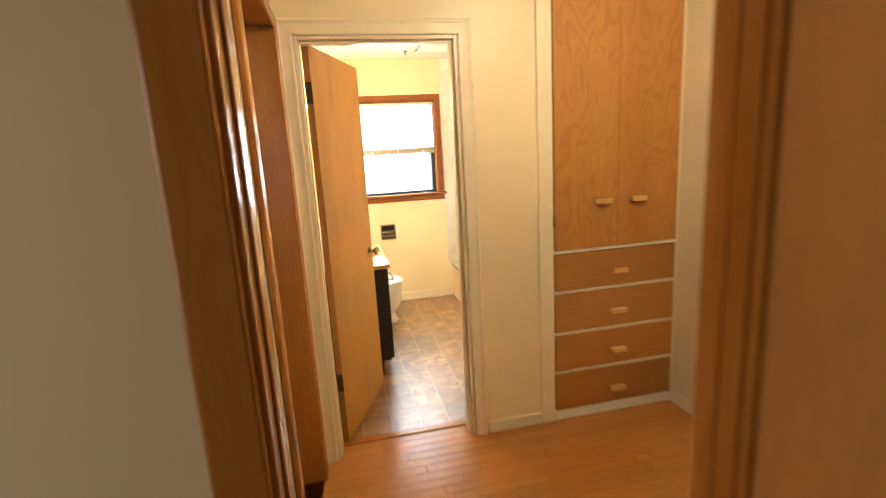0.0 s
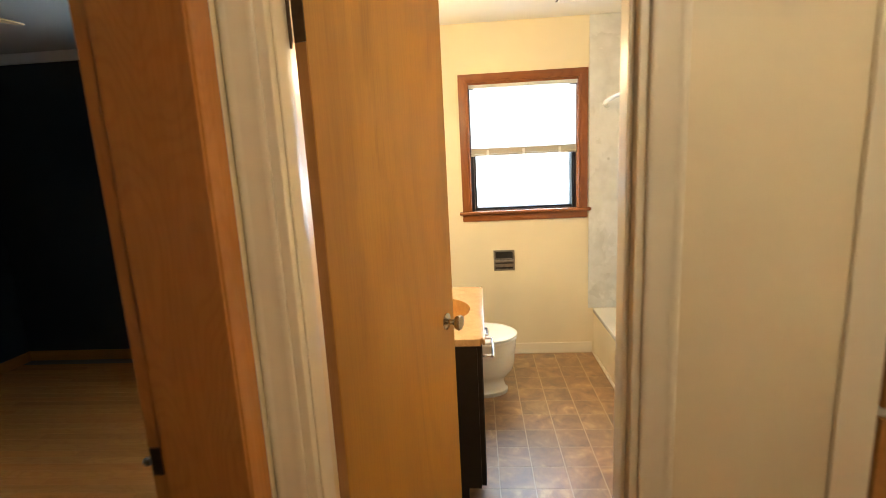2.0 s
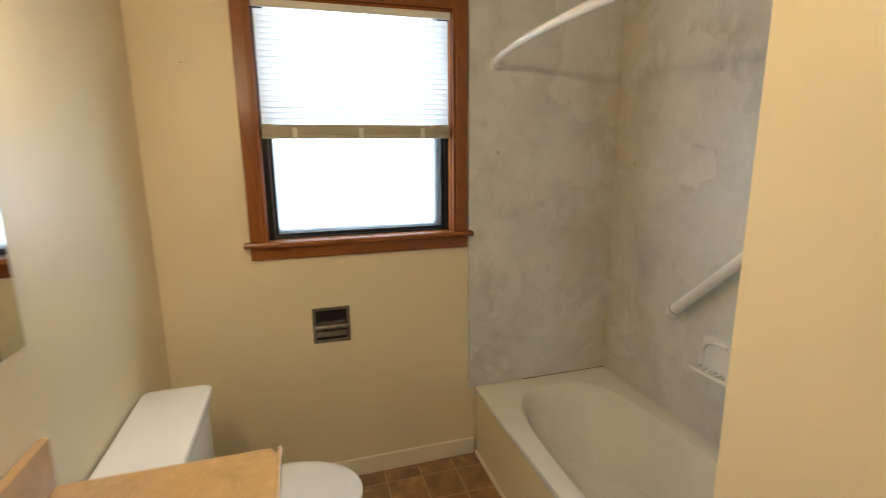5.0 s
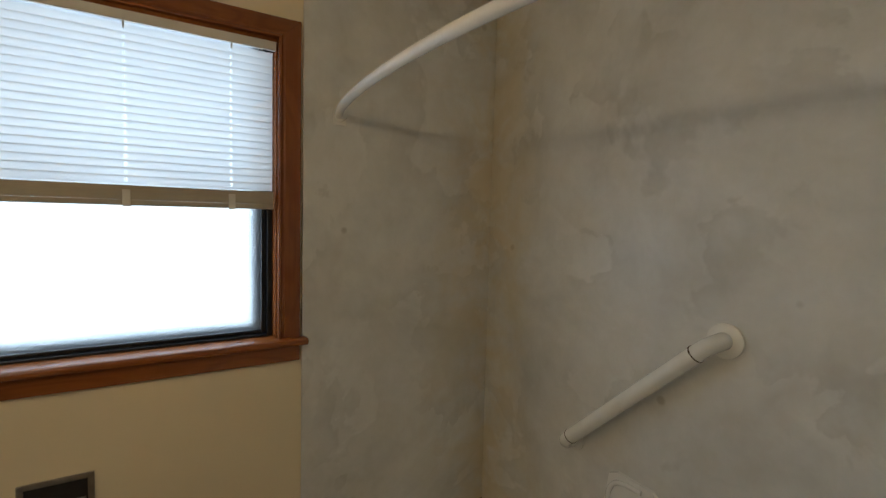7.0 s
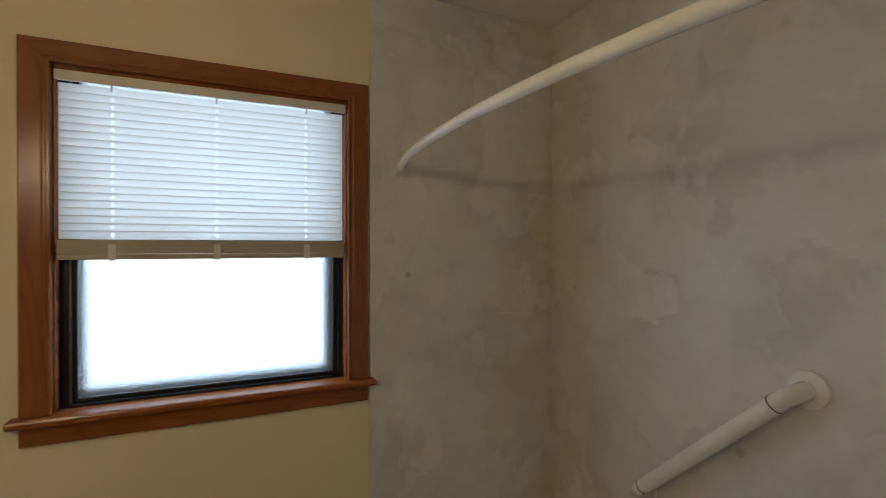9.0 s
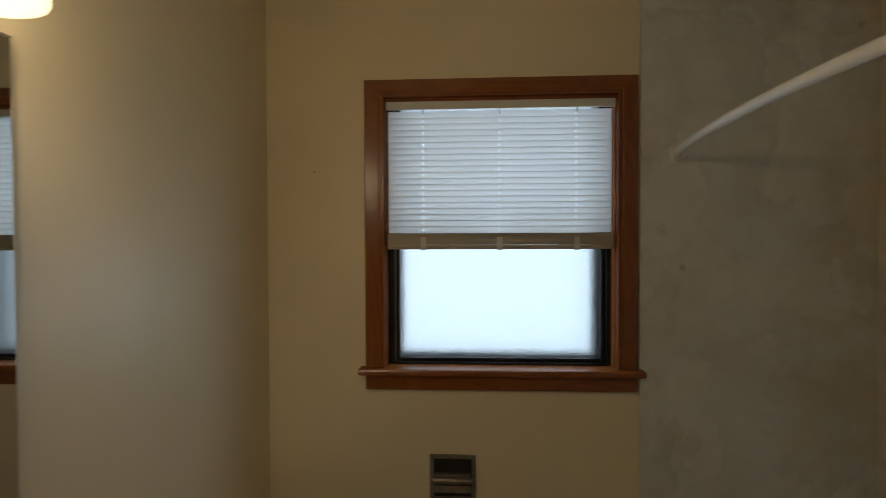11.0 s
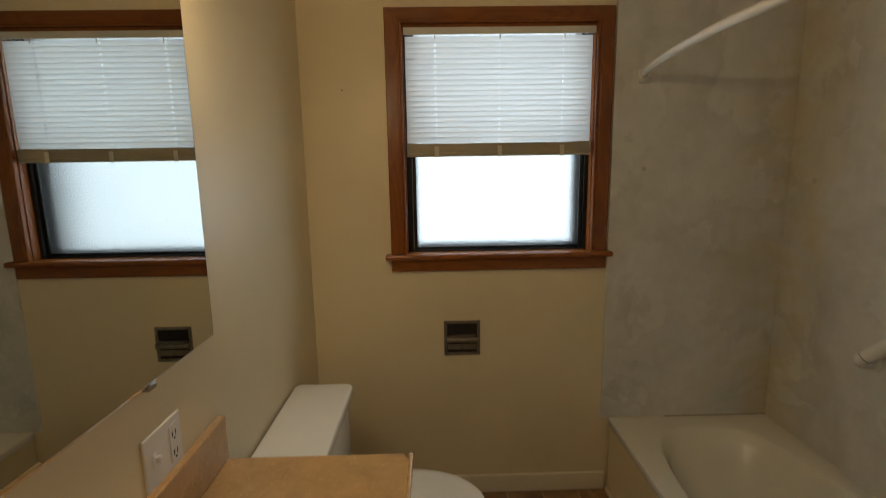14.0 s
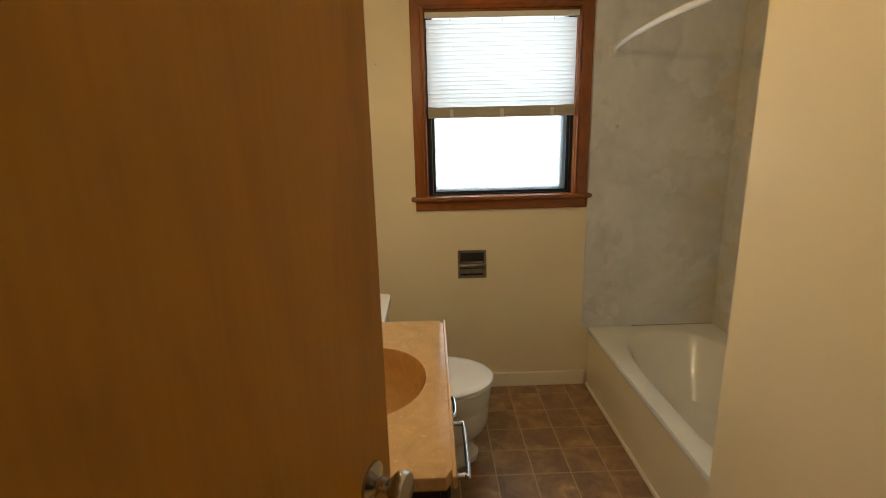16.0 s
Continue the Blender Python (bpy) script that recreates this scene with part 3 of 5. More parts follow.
# ---- door frames ----
CASING = [(0.0, 0.0), (0.0, 0.009), (0.004, 0.0125), (0.012, 0.0135), (0.018, 0.0130), (0.024, 0.0137), (0.044, 0.0160), (0.049, 0.0170), (0.053, 0.0195), (0.058, 0.0205), (0.063, 0.0190), (0.066, 0.015), (0.066, 0.0)]


def moulding(a, b, sweep_a, sweep_b, y_face, out=-1):
    """A moulded casing from a to b (x, z), its inner edge on that line, each end growing along its own sweep; out: the way it stands off the wall."""
    bm = bmesh.new()
    rings = []
    for (x, z), (sx, sz) in ((a, sweep_a), (b, sweep_b)):
        rings.append([(x + sx * u, y_face + out * t, z + sz * u) for u, t in CASING])
    loft(bm, rings)
    return bm


# bathroom door frame, painted ivory
frame1 = thing("door_frame_bath", (0.48, 2.45, 0), "ivory painted bathroom door frame with moulded casing", "door frame", kind="structure")
part("casing", moulding((0.852, 0.0), (0.852, 2.034), (1, 0), (1, 1), DOOR_Y), M_trim, frame1, "", True)
part("casing", moulding((0.122, 0.0), (0.122, 2.034), (-1, 0), (-1, 1), DOOR_Y), M_trim, frame1, "", True)
part("head_casing", moulding((0.1222, 2.0342), (0.8518, 2.0342), (-1, 1), (1, 1), DOOR_Y), M_trim, frame1, "", True)
part("jamb", boxes((0.834, 0.8675, DOOR_Y + 0.001, DOOR_Y2, 0, 2.051), bev=0.003), M_trim, frame1)
part("jamb", boxes((0.1085, 0.142, DOOR_Y + 0.001, DOOR_Y2, 0, 2.051), bev=0.003), M_trim, frame1)
part("head_jamb", boxes((0.142, 0.834, DOOR_Y + 0.001, DOOR_Y2, 2.018, 2.0515), bev=0.003), M_trim, frame1)
part("door_stop", boxes((0.822, 0.834, DOOR_Y + 0.025, DOOR_Y + 0.075, 0, 2.018), (0.142, 0.149, DOOR_Y + 0.025, DOOR_Y + 0.075, 0, 2.018), (0.149, 0.822, DOOR_Y + 0.025, DOOR_Y + 0.075, 2.006, 2.018), bev=0.003), M_trim, frame1)
part("casing", boxes((0.085, 0.126, DOOR_Y2, DOOR_Y2 + 0.016, 0, 2.09), (0.126, 0.868, DOOR_Y2, DOOR_Y2 + 0.016, 2.035, 2.09), bev=0.004), M_trim, frame1)
part("strike_plate", boxes((0.8325, 0.835, DOOR_Y2 - 0.040, DOOR_Y2 - 0.012, 0.90, 0.96)), M_nickel, frame1, "worn nickel strike plate")

# bedroom door frame, stained wood
frame2 = thing("door_frame_bedroom", (0.0, 1.87, 0), "orange-brown stained wood frame of the bedroom doorway", "door frame", kind="structure")
FX = HALL_W + 0.017
part("jamb", boxes((-0.098, FX - 0.004, 2.250, 2.2745, 0, BZ - 0.012), (-0.098, -0.10 + 0.002, 2.250, 2.2745, 0, 0.01), bev=0.002), M_oak, frame2)
part("rabbet", boxes((-0.135, -0.098, 2.262, 2.290, 0, BZ - 0.012), bev=0.002), M_oak, frame2)
part("jamb", boxes((-0.135, HALL_W, 1.4155, 1.437, 0, BZ - 0.012), bev=0.002), M_oak, frame2)
part("head_jamb", boxes((-0.135, FX - 0.004, 1.437, 2.250, 2.035, BZ - 0.001), bev=0.002), M_oak_y, frame2)
part("casing", boxes((HALL_W, FX, 2.256, 2.330, 0, 2.085), bev=0.005), M_oak, frame2)
part("casing", boxes((HALL_W, FX, 1.367, 1.429, 0, 2.085), bev=0.005), M_oak, frame2)
part("head_casing", boxes((HALL_W, FX, 1.429, 2.256, 2.028, 2.085), bev=0.005), M_oak_y, frame2)
bm = boxes((-0.131, -0.110, 2.2600, 2.262, 0.915, 0.975))
tube(bm, curve_pts([(-0.131, 2.2600, 0.945), (-0.139, 2.2585, 0.945), (-0.145, 2.2655, 0.945)], 4), 0.007, 8)
part("strike_plate", bm, M_bronze, frame2, "tarnished brass strike plate")
bm = bmesh.new()
spin(bm, [(0.0001, -0.0006), (0.007, -0.0006), (0.006, 0.0004)], (-0.052, 2.2496, 0.750), "y", 14)
part("knot", bm, M_slot, frame2, "dark wood knot")

# entry frame, stained wood, with its open door
frame3 = thing("door_frame_entry", (0.55, 0.88, 0), "brown stained wood frame of the hall entry", "door frame", kind="structure")
part("jamb", boxes((0.1075, 0.134, ENTRY_Y0, ENTRY_Y1, 0, EZ), (0.134, 0.139, ENTRY_Y0 + 0.04, ENTRY_Y0 + 0.080, 0, EZ - 0.03), bev=0.003), M_oak, frame3)
part("jamb", boxes((0.868, 0.8945, ENTRY_Y0, ENTRY_Y1, 0, EZ), (0.862, 0.868, ENTRY_Y0 + 0.04, ENTRY_Y0 + 0.080, 0, EZ - 0.03), bev=0.003), M_oak, frame3)
part("head_jamb", boxes((0.134, 0.868, ENTRY_Y0, ENTRY_Y1, EZ - 0.028, EZ - 0.0005), bev=0.003), M_oak_h, frame3)
for y0, y1, x_in in ((ENTRY_Y0 - 0.018, ENTRY_Y0, 0.054), (ENTRY_Y1, ENTRY_Y1 + 0.012, HALL_W)):
    part("casing", boxes((x_in + 0.001, 0.126, y0, y1, 0, 2.12), bev=0.005), M_oak, frame3)
    part("casing", boxes((0.876, 0.945, y0, y1, 0, 2.12), bev=0.005), M_oak, frame3)
    part("head_casing", boxes((0.126, 0.876, y0, y1, EZ - 0.02, 2.12), bev=0.005), M_oak_h, frame3)
leaf3 = thing("entry_door", (0.91, 0.73, 0), "flat brown stained wood door standing open at the hall entry", "door")
part("door_leaf", boxes((0.887, 0.922, -0.07, 0.722, 0.008, 2.035), bev=0.002), M_entry, leaf3)
bm = bmesh.new()
spin(bm, [(0.03, 0), (0.03, -0.006), (0.012, -0.012), (0.012, -0.03), (0.026, -0.042), (0.026, -0.055), (0.012, -0.064)], (0.887, 0.0, 0.95), "x", 20)
part("door_knob", bm, M_nickel, leaf3, "round nickel knob", True)

# ---- bathroom door, standing open ----
HX, HY = 0.181, 2.508
ang = math.atan2(0.427 - HX, 3.136 - HY)
LEAF = math.hypot(0.427 - HX, 3.136 - HY)


def swing(bm):
    """Turns a leaf built along +y at the hinge to its open place."""
    bmesh.ops.transform(bm, matrix=Matrix.Translation((HX, HY, 0)) @ Matrix.Rotation(-ang, 4, "Z"), verts=bm.verts)
    return bm


door1 = thing("bathroom_door", (HX, HY, 0), "flat honey-coloured veneer door standing open into the bathroom", "door")
leaf = part("door_leaf", swing(boxes((-0.033, 0.0, 0.0, LEAF, 0.012, 2.023), bev=0.0015)), M_door, door1)
part("edge_strip", swing(boxes((-0.0315, -0.0015, -0.0015, 0.0, 0.014, 2.021))), M_door_edge, door1, "darker hinge edge")
for hz in (1.812, 0.36):
    bm = boxes((-0.030, 0.001, -0.004, -0.0015, hz - 0.048, hz + 0.048))
    for k in range(5):
        z0 = hz - 0.045 + k * 0.018
        spin(bm, [(0.0065, z0), (0.0065, z0 + 0.0165)], (-0.040, -0.006, 0), "z", 10)
    box(bm, -0.055, -0.040, -0.008, -0.005, hz - 0.048, hz + 0.048)
    spin(bm, [(0.004, hz - 0.058), (0.005, hz - 0.050), (0.005, hz + 0.050), (0.004, hz + 0.058)], (-0.040, -0.006, 0), "z", 10)
    part("hinge", swing(bm), M_bronze, door1, "dark bronze butt hinge")
for sgn, base in ((1, 0.0), (-1, -0.033)):
    bm = bmesh.new()
    prof = [(0.0305, 0.0), (0.030, 0.004), (0.020, 0.008), (0.0105, 0.012), (0.0095, 0.026), (0.014, 0.032), (0.024, 0.040), (0.0275, 0.050), (0.025, 0.058), (0.012, 0.064)]
    spin(bm, [(r, sgn * h) for r, h in prof], (base, LEAF - 0.062, 0.935), "x", 24)
    part("door_knob", swing(bm), M_nickel, door1, "round aged nickel knob", True)
part("latch_plate", swing(boxes((-0.030, -0.006, LEAF, LEAF + 0.0015, 0.905, 0.965))), M_nickel, door1, "nickel latch plate")

# ---- bathroom window ----
win = thing("window_1", (0.87, 5.0, 1.1), "sash window with reddish-brown wood casing and frosted lower glass", "window", kind="structure")
CASE = [(0.0, 0.0), (0.0, 0.018), (0.002, 0.021), (0.008, 0.021), (0.011, 0.0165), (0.016, 0.0165), (0.020, 0.0180), (0.064, 0.0180), (0.067, 0.0150), (0.067, 0.0)]


def mitred(corner_a, corner_b, sweep_a, sweep_b):
    """One mitred casing board between two inner corners (x, z), each growing out along its own sweep."""
    bm = bmesh.new()
    loft(bm, [[(x + sx * u, NORTH - t, z + sz * u) for u, t in CASE] for (x, z), (sx, sz) in ((corner_a, sweep_a), (corner_b, sweep_b))])
    return bm


part("side_casing", mitred((0.4885, 1.118), (0.4885, 2.022), (-1, 0), (-1, 0.88)), M_cherry, win)
part("side_casing", mitred((1.2555, 1.118), (1.2555, 2.022), (1, 0), (1, 0.88)), M_cherry, win)
part("head_casing", mitred((0.4887, 2.0222), (1.2553, 2.0222), (-1, 0.88), (1, 0.88)), M_cherry_h, win)
part("sill", boxes((0.398, 1.346, NORTH - 0.042, 5.045, 1.094, 1.117), bev=0.008), M_cherry_h, win)
part("apron", boxes((0.421, 1.323, NORTH - 0.016, NORTH, 1.043, 1.0935), bev=0.003), M_cherry_h, win)
part("window_jamb", boxes((0.4885, 0.4925, NORTH, 5.125, 1.117, 2.0345), (1.2515, 1.2555, NORTH, 5.125, 1.117, 2.0345), (0.4925, 1.2515, NORTH + 0.018, 5.125, 2.022, 2.0345), (0.4925, 1.2515, NORTH, NORTH + 0.018, 2.009, 2.0345), bev=0.001), M_cherry, win)
part("window_frame", boxes((0.4925, 0.513, 5.014, 5.100, 1.117, 2.0215), (1.236, 1.2515, 5.014, 5.100, 1.117, 2.0215), (0.513, 1.236, 5.010, 5.100, 1.117, 1.124), (0.513, 1.236, 5.010, 5.100, 2.0185, 2.0215), bev=0.001), M_frame, win, "black aluminium frame")
part("track", boxes((0.5132, 0.517, 5.016, 5.024, 1.124, 2.0185)), M_track, win, "grey sash track")
part("lower_sash", boxes((0.5135, 0.529, 5.026, 5.044, 1.1245, 1.570), (1.221, 1.2355, 5.026, 5.044, 1.1245, 1.570), (0.529, 1.221, 5.026, 5.044, 1.1245, 1.136), (0.529, 1.221, 5.026, 5.044, 1.548, 1.570), bev=0.002), M_frame, win, "black sash frame")
part("upper_sash", boxes((0.5135, 0.529, 5.050, 5.070, 1.548, 2.018), (1.221, 1.2355, 5.050, 5.070, 1.548, 2.018), (0.529, 1.221, 5.050, 5.070, 1.548, 1.570), (0.529, 1.221, 5.050, 5.070, 2.0125, 2.018), bev=0.001), M_frame, win, "black sash frame")
part("storm_frame", boxes((0.5135, 0.535, 5.078, 5.098, 1.1245, 2.018), (1.203, 1.2355, 5.078, 5.098, 1.1245, 2.018), (0.535, 1.203, 5.078, 5.098, 1.1245, 1.146), bev=0.002), M_track, win, "grey outer storm frame")
for y0, z0, z1 in ((5.033, 1.136, 1.548), (5.058, 1.570, 2.0125)):
    pane = part("pane", boxes((0.529, 1.221, y0, y0 + 0.005, z0, z1)), M_frost, win, "pebbled frosted glass pane")
    pane.visible_shadow = False

# mini blind
blind = thing("mini_blind", (0.87, NORTH + 0.0, 1.52), "white mini blind drawn halfway down the bathroom window", "blind")
part("headrail", boxes((0.4945, 1.2495, NORTH - 0.012, NORTH + 0.012, 1.986, 2.0085), (0.495, 1.249, NORTH - 0.0135, NORTH - 0.012, 1.9815, 2.0075), bev=0.0015), M_headrail, blind, "ivory metal headrail")


CORDS = (0.618, 0.873, 1.127)


def slat_bm(z, tilt, y=NORTH + 0.004, x0=0.4995, x1=1.2425, w=0.0125):
    """One curved slat with a slot at each ladder cord."""
    bm = bmesh.new()
    xs = [x0] + [v for c in CORDS for v in (c - 0.0034, c + 0.0034)] + [x1]
    us = (-1.0, -0.70, -0.42, 0.38, 0.70, 1.0)
    rows = []
    for u in us:
        dy, dz = u * w, (1 - u * u) * 0.0016
        c, s_ = math.cos(tilt), math.sin(tilt)
        rows.append([bm.verts.new((x, y + dy * c - dz * s_, z + dy * s_ + dz * c)) for x in xs])
    for r in range(len(us) - 1):
        for k in range(len(xs) - 1):
            if k % 2 == 1 and r == 2:
                continue
            bm.faces.new((rows[r][k], rows[r][k + 1], rows[r + 1][k + 1], rows[r + 1][k]))
    return bm


slat_mesh = mesh_of("slat", slat_bm(0.0, radians(-84), w=0.0120), M_slat, True)
N_SLAT, Z_TOP, Z_BOT = 20, 1.9662, 1.5815
for i in range(N_SLAT):
    ob = new("slat", slat_mesh)
    ob.parent = blind
    ob.matrix_parent_inverse = Matrix.Translation(-Vector(blind.location))
    ob.location = (0, 0, Z_TOP + (Z_BOT - Z_TOP) * i / (N_SLAT - 1))
for k in range(11):
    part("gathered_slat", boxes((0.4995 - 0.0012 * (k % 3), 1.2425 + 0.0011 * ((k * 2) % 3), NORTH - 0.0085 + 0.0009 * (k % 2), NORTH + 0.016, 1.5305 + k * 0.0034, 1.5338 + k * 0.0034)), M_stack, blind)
part("bottom_rail", boxes((0.4975, 1.2445, NORTH - 0.009, NORTH + 0.017, 1.515, 1.530), bev=0.003), M_stack, blind, "beige bottom rail, darkened for its shade")
for cx in CORDS:
    bm = bmesh.new()
    tube(bm, [(cx, NORTH + 0.0165, 1.992), (cx, NORTH + 0.0165, 1.53)], 0.0007, 6)
    part("ladder_cord", bm, M_white, blind)
    part("cord_clip", boxes((cx - 0.009, cx + 0.009, NORTH - 0.011, NORTH - 0.0088, 1.512, 1.556), bev=0.0008), M_headrail, blind)
    part("cord_hook", boxes((cx - 0.0025, cx + 0.0025, NORTH - 0.012, NORTH - 0.0095, 1.964, 1.983), bev=0.0008), M_headrail, blind)

# ---- recessed paper holder ----
holder = thing("toilet_paper_holder", (0.714, NORTH, 0.744), "recessed metal toilet paper holder in the cream wall, empty", "paper holder")
hx0, hx1, hz0, hz1 = 0.636, 0.792, 0.663, 0.820
part("frame", boxes((hx0, hx1, NORTH - 0.006, NORTH, hz1 - 0.014, hz1), (hx0, hx1, NORTH - 0.006, NORTH, hz0, hz0 + 0.014), (hx0, hx0 + 0.014, NORTH - 0.006, NORTH, hz0 + 0.014, hz1 - 0.014), (hx1 - 0.014, hx1, NORTH - 0.006, NORTH, hz0 + 0.014, hz1 - 0.014), bev=0.0015), M_copper, holder)
# dark sheet on the wall face; its colour stands for the hollow's shade
part("recess", boxes((hx0 + 0.010, hx1 - 0.010, NORTH - 0.0028, NORTH - 0.001, hz0 + 0.010, hz1 - 0.010)), M_dark_metal, holder, "flat dark plate standing for the shaded hollow")
bm = boxes((hx0 + 0.018, hx1 - 0.018, NORTH - 0.020, NORTH - 0.0028, hz1 - 0.070, hz1 - 0.062), bev=0.001)
part("ledge", bm, M_copper, holder)
bm = bmesh.new()
tube(bm, [(hx0 + 0.012, NORTH - 0.020, 0.738), (hx1 - 0.012, NORTH - 0.020, 0.738)], 0.011, 14)
part("roller", bm, M_copper, holder, "metal roller", True)
part("roller_arm", boxes((hx0 + 0.006, hx0 + 0.014, NORTH - 0.026, NORTH - 0.006, 0.727, 0.750), bev=0.002), M_copper, holder)
part("roller_arm", boxes((hx1 - 0.014, hx1 - 0.006, NORTH - 0.026, NORTH - 0.006, 0.727, 0.750), bev=0.002), M_copper, holder)
part("lip", boxes((hx0 + 0.016, hx1 - 0.016, NORTH - 0.008, NORTH - 0.0028, 0.690, 0.716), bev=0.002), M_copper, holder)

# ---- tub ----
TX0, TX1, TY0, TY1, TZ = 1.368, EAST - P - 0.001, WING_Y + P + 0.001, NORTH - P - 0.001, 0.352
tub = thing("bathtub", (1.72, 4.3, 0), "cream enamel alcove bathtub with a painted apron", "bathtub")
bm = bmesh.new()
cx, cy, hx, hy = (TX0 + TX1) / 2, (TY0 + TY1) / 2, (TX1 - TX0) / 2, (TY1 - TY0) / 2
icx = cx + 0.006
N = 72


def squared(cx, cy, z, rx, ry, power):
    return oval(cx, cy, z, rx, ry, N, power)


outer = []
for i in range(N):
    a = 2 * math.pi * i / N
    c, s_ = math.cos(a), math.sin(a)
    k = 1 / max(abs(c), abs(s_))
    outer.append((cx + hx * c * k, cy + hy * s_ * k, TZ))
rings = [outer, squared(icx, cy, TZ, hx - 0.068, hy - 0.085, 3.2), squared(icx, cy, TZ - 0.006, hx - 0.078, hy - 0.096, 3.1), squared(icx, cy - 0.004, TZ - 0.05, hx - 0.094, hy - 0.125, 3.0),
         squared(icx, cy - 0.02, TZ - 0.20, hx - 0.125, hy - 0.20, 2.8), squared(icx, cy - 0.03, TZ - 0.29, hx - 0.16, hy - 0.26, 2.6), squared(icx, cy - 0.03, TZ - 0.315, hx - 0.23, hy - 0.36, 2.4)]
loft(bm, rings, True, False)
bm.verts.ensure_lookup_table()
bm.faces.new([bm.verts[6 * N + i] for i in range(N)])
part("basin", bm, M_enamel, tub, "glossy cream enamel basin and rim", True)
part("rim_edge", boxes((TX0, TX0 + 0.014, TY0, TY1, TZ - 0.034, TZ - 0.0015), bev=0.006), M_porcelain, tub, "whiter rolled front edge", True)
part("apron", boxes((TX0 + 0.006, TX0 + 0.03, TY0, TY1, 0.0, TZ - 0.03), bev=0.003), M_wall_bath, tub, "cream painted apron")
part("base_trim", boxes((TX0 - 0.008, TX0 + 0.006, TY0, TY1 - 0.014, 0.0, 0.022), bev=0.006), M_trim, tub, "quarter-round trim along the floor")
bm = bmesh.new()
spin(bm, [(0.0285, 0.0), (0.0285, 0.003), (0.012, 0.005)], (icx, TY0 + 0.30, TZ - 0.3165), "z", 20)
part("drain", bm, M_chrome, tub, "chrome drain", True)
piece("caulk_line", boxes((1.62, EAST - P, NORTH - P - 0.004, NORTH - P - 0.001, TZ, TZ + 0.004)), M_caulk, kind="structure", label="dark stained caulk along tub and panel", category="caulk")

# ---- shower rod ----
rod = thing("shower_curtain_rod", (1.447, 4.3, 1.815), "white curved shower curtain rod without a curtain", "curtain rod")
ry0, ry1 = WING_Y + P, NORTH - P
rod_pts = []
for k in range(41):
    u = k / 40
    rod_pts.append((1.447 - 0.110 * math.sin(math.pi * u) ** 0.70, ry0 + 0.01 + (ry1 - ry0 - 0.02) * u, 1.809 + 0.010 * u))
bm = bmesh.new()
tube(bm, rod_pts, 0.0128, 16)
part("rod", bm, M_rod, rod, "", True)
for ye, sg in ((ry0, 1), (ry1, -1)):
    ze = 1.809 if sg > 0 else 1.819
    bm = boxes((1.425, 1.469, min(ye, ye + sg * 0.006), max(ye, ye + sg * 0.006), ze - 0.028, ze + 0.028), bev=0.002)
    spin(bm, [(0.019, 0.0), (0.018, sg * 0.02), (0.0145, sg * 0.03)], (1.447, ye + sg * 0.005, ze), "y", 18)
    part("end_bracket", bm, M_rod, rod, "", True)

# ---- grab bar ----
PX = EAST - P
bar = thing("grab_bar", (PX, 4.25, 1.03), "white enamelled slanting grab bar on the shower panel", "grab bar")
up, lo = Vector((PX - 0.055, 4.090, 1.193)), Vector((PX - 0.055, 4.480, 0.820))
d = (lo - up).normalized()
bm = bmesh.new()
tube(bm, [up, lo - d * 0.02], 0.0225, 20)
part("tube", bm, M_rod, bar, "", True)
top_end = Vector((PX - 0.004, 4.050, 1.228))
bm = bmesh.new()
tube(bm, curve_pts([top_end, top_end + Vector((-0.022, 0.002, -0.002)), up - d * 0.028, up + d * 0.004], 6), 0.0212, 18)
part("upper_elbow", bm, M_rod, bar, "", True)
bm = bmesh.new()
spin(bm, [(0.043, 0.0), (0.043, -0.007), (0.038, -0.011), (0.020, -0.012)], (PX, 4.050, 1.228), "x", 32)
part("flange", bm, M_rod, bar, "round white wall flange", True)
low_end = Vector((PX - 0.004, 4.495, 0.800))
bm = bmesh.new()
tube(bm, curve_pts([lo - d * 0.022, lo + d * 0.004, low_end + Vector((-0.026, 0.004, -0.002)), low_end], 6), 0.0205, 18)
part("lower_elbow", bm, M_rod, bar, "", True)
bm = bmesh.new()
spin(bm, [(0.032, 0.0), (0.032, -0.006), (0.020, -0.008)], (PX, 4.49, 0.80), "x", 28)
part("flange", bm, M_rod, bar, "round white wall flange", True)
for c in (up, lo - d * 0.024):
    bm = bmesh.new()
    tube(bm, [c, c + d * 0.003], 0.0231, 20)
    part("joint_ring", bm, M_bronze, bar, "thin dark joint ring", True)

# ---- soap dish ----
dish = thing("soap_dish", (PX, 4.29, 0.63), "white ceramic soap dish with drain ridges on the shower panel", "soap dish")
bm = bmesh.new()
out = [(4.195, 0.640), (4.195, 0.755), (4.210, 0.768), (4.325, 0.772), (4.350, 0.760), (4.366, 0.650), (4.36, 0.632), (4.21, 0.628)]
loft(bm, [[(PX, y, z) for y, z in out], [(PX - 0.012, y, z) for y, z in out]])
part("back_plate", bm, M_porcelain, dish)
bm = boxes((PX - 0.050, PX - 0.012, 4.203, 4.362, 0.630, 0.638), bev=0.003)
box(bm, PX - 0.055, PX - 0.048, 4.200, 4.366, 0.629, 0.644, bev=0.003)
part("tray", bm, M_porcelain, dish, "", True)
bm = bmesh.new()
wall = [(PX - 0.011, 0.630), (PX - 0.054, 0.630), (PX - 0.052, 0.652), (PX - 0.028, 0.742), (PX - 0.020, 0.757), (PX - 0.011, 0.760)]
loft(bm, [[(x, 4.194, z) for x, z in wall], [(x, 4.203, z) for x, z in wall]])
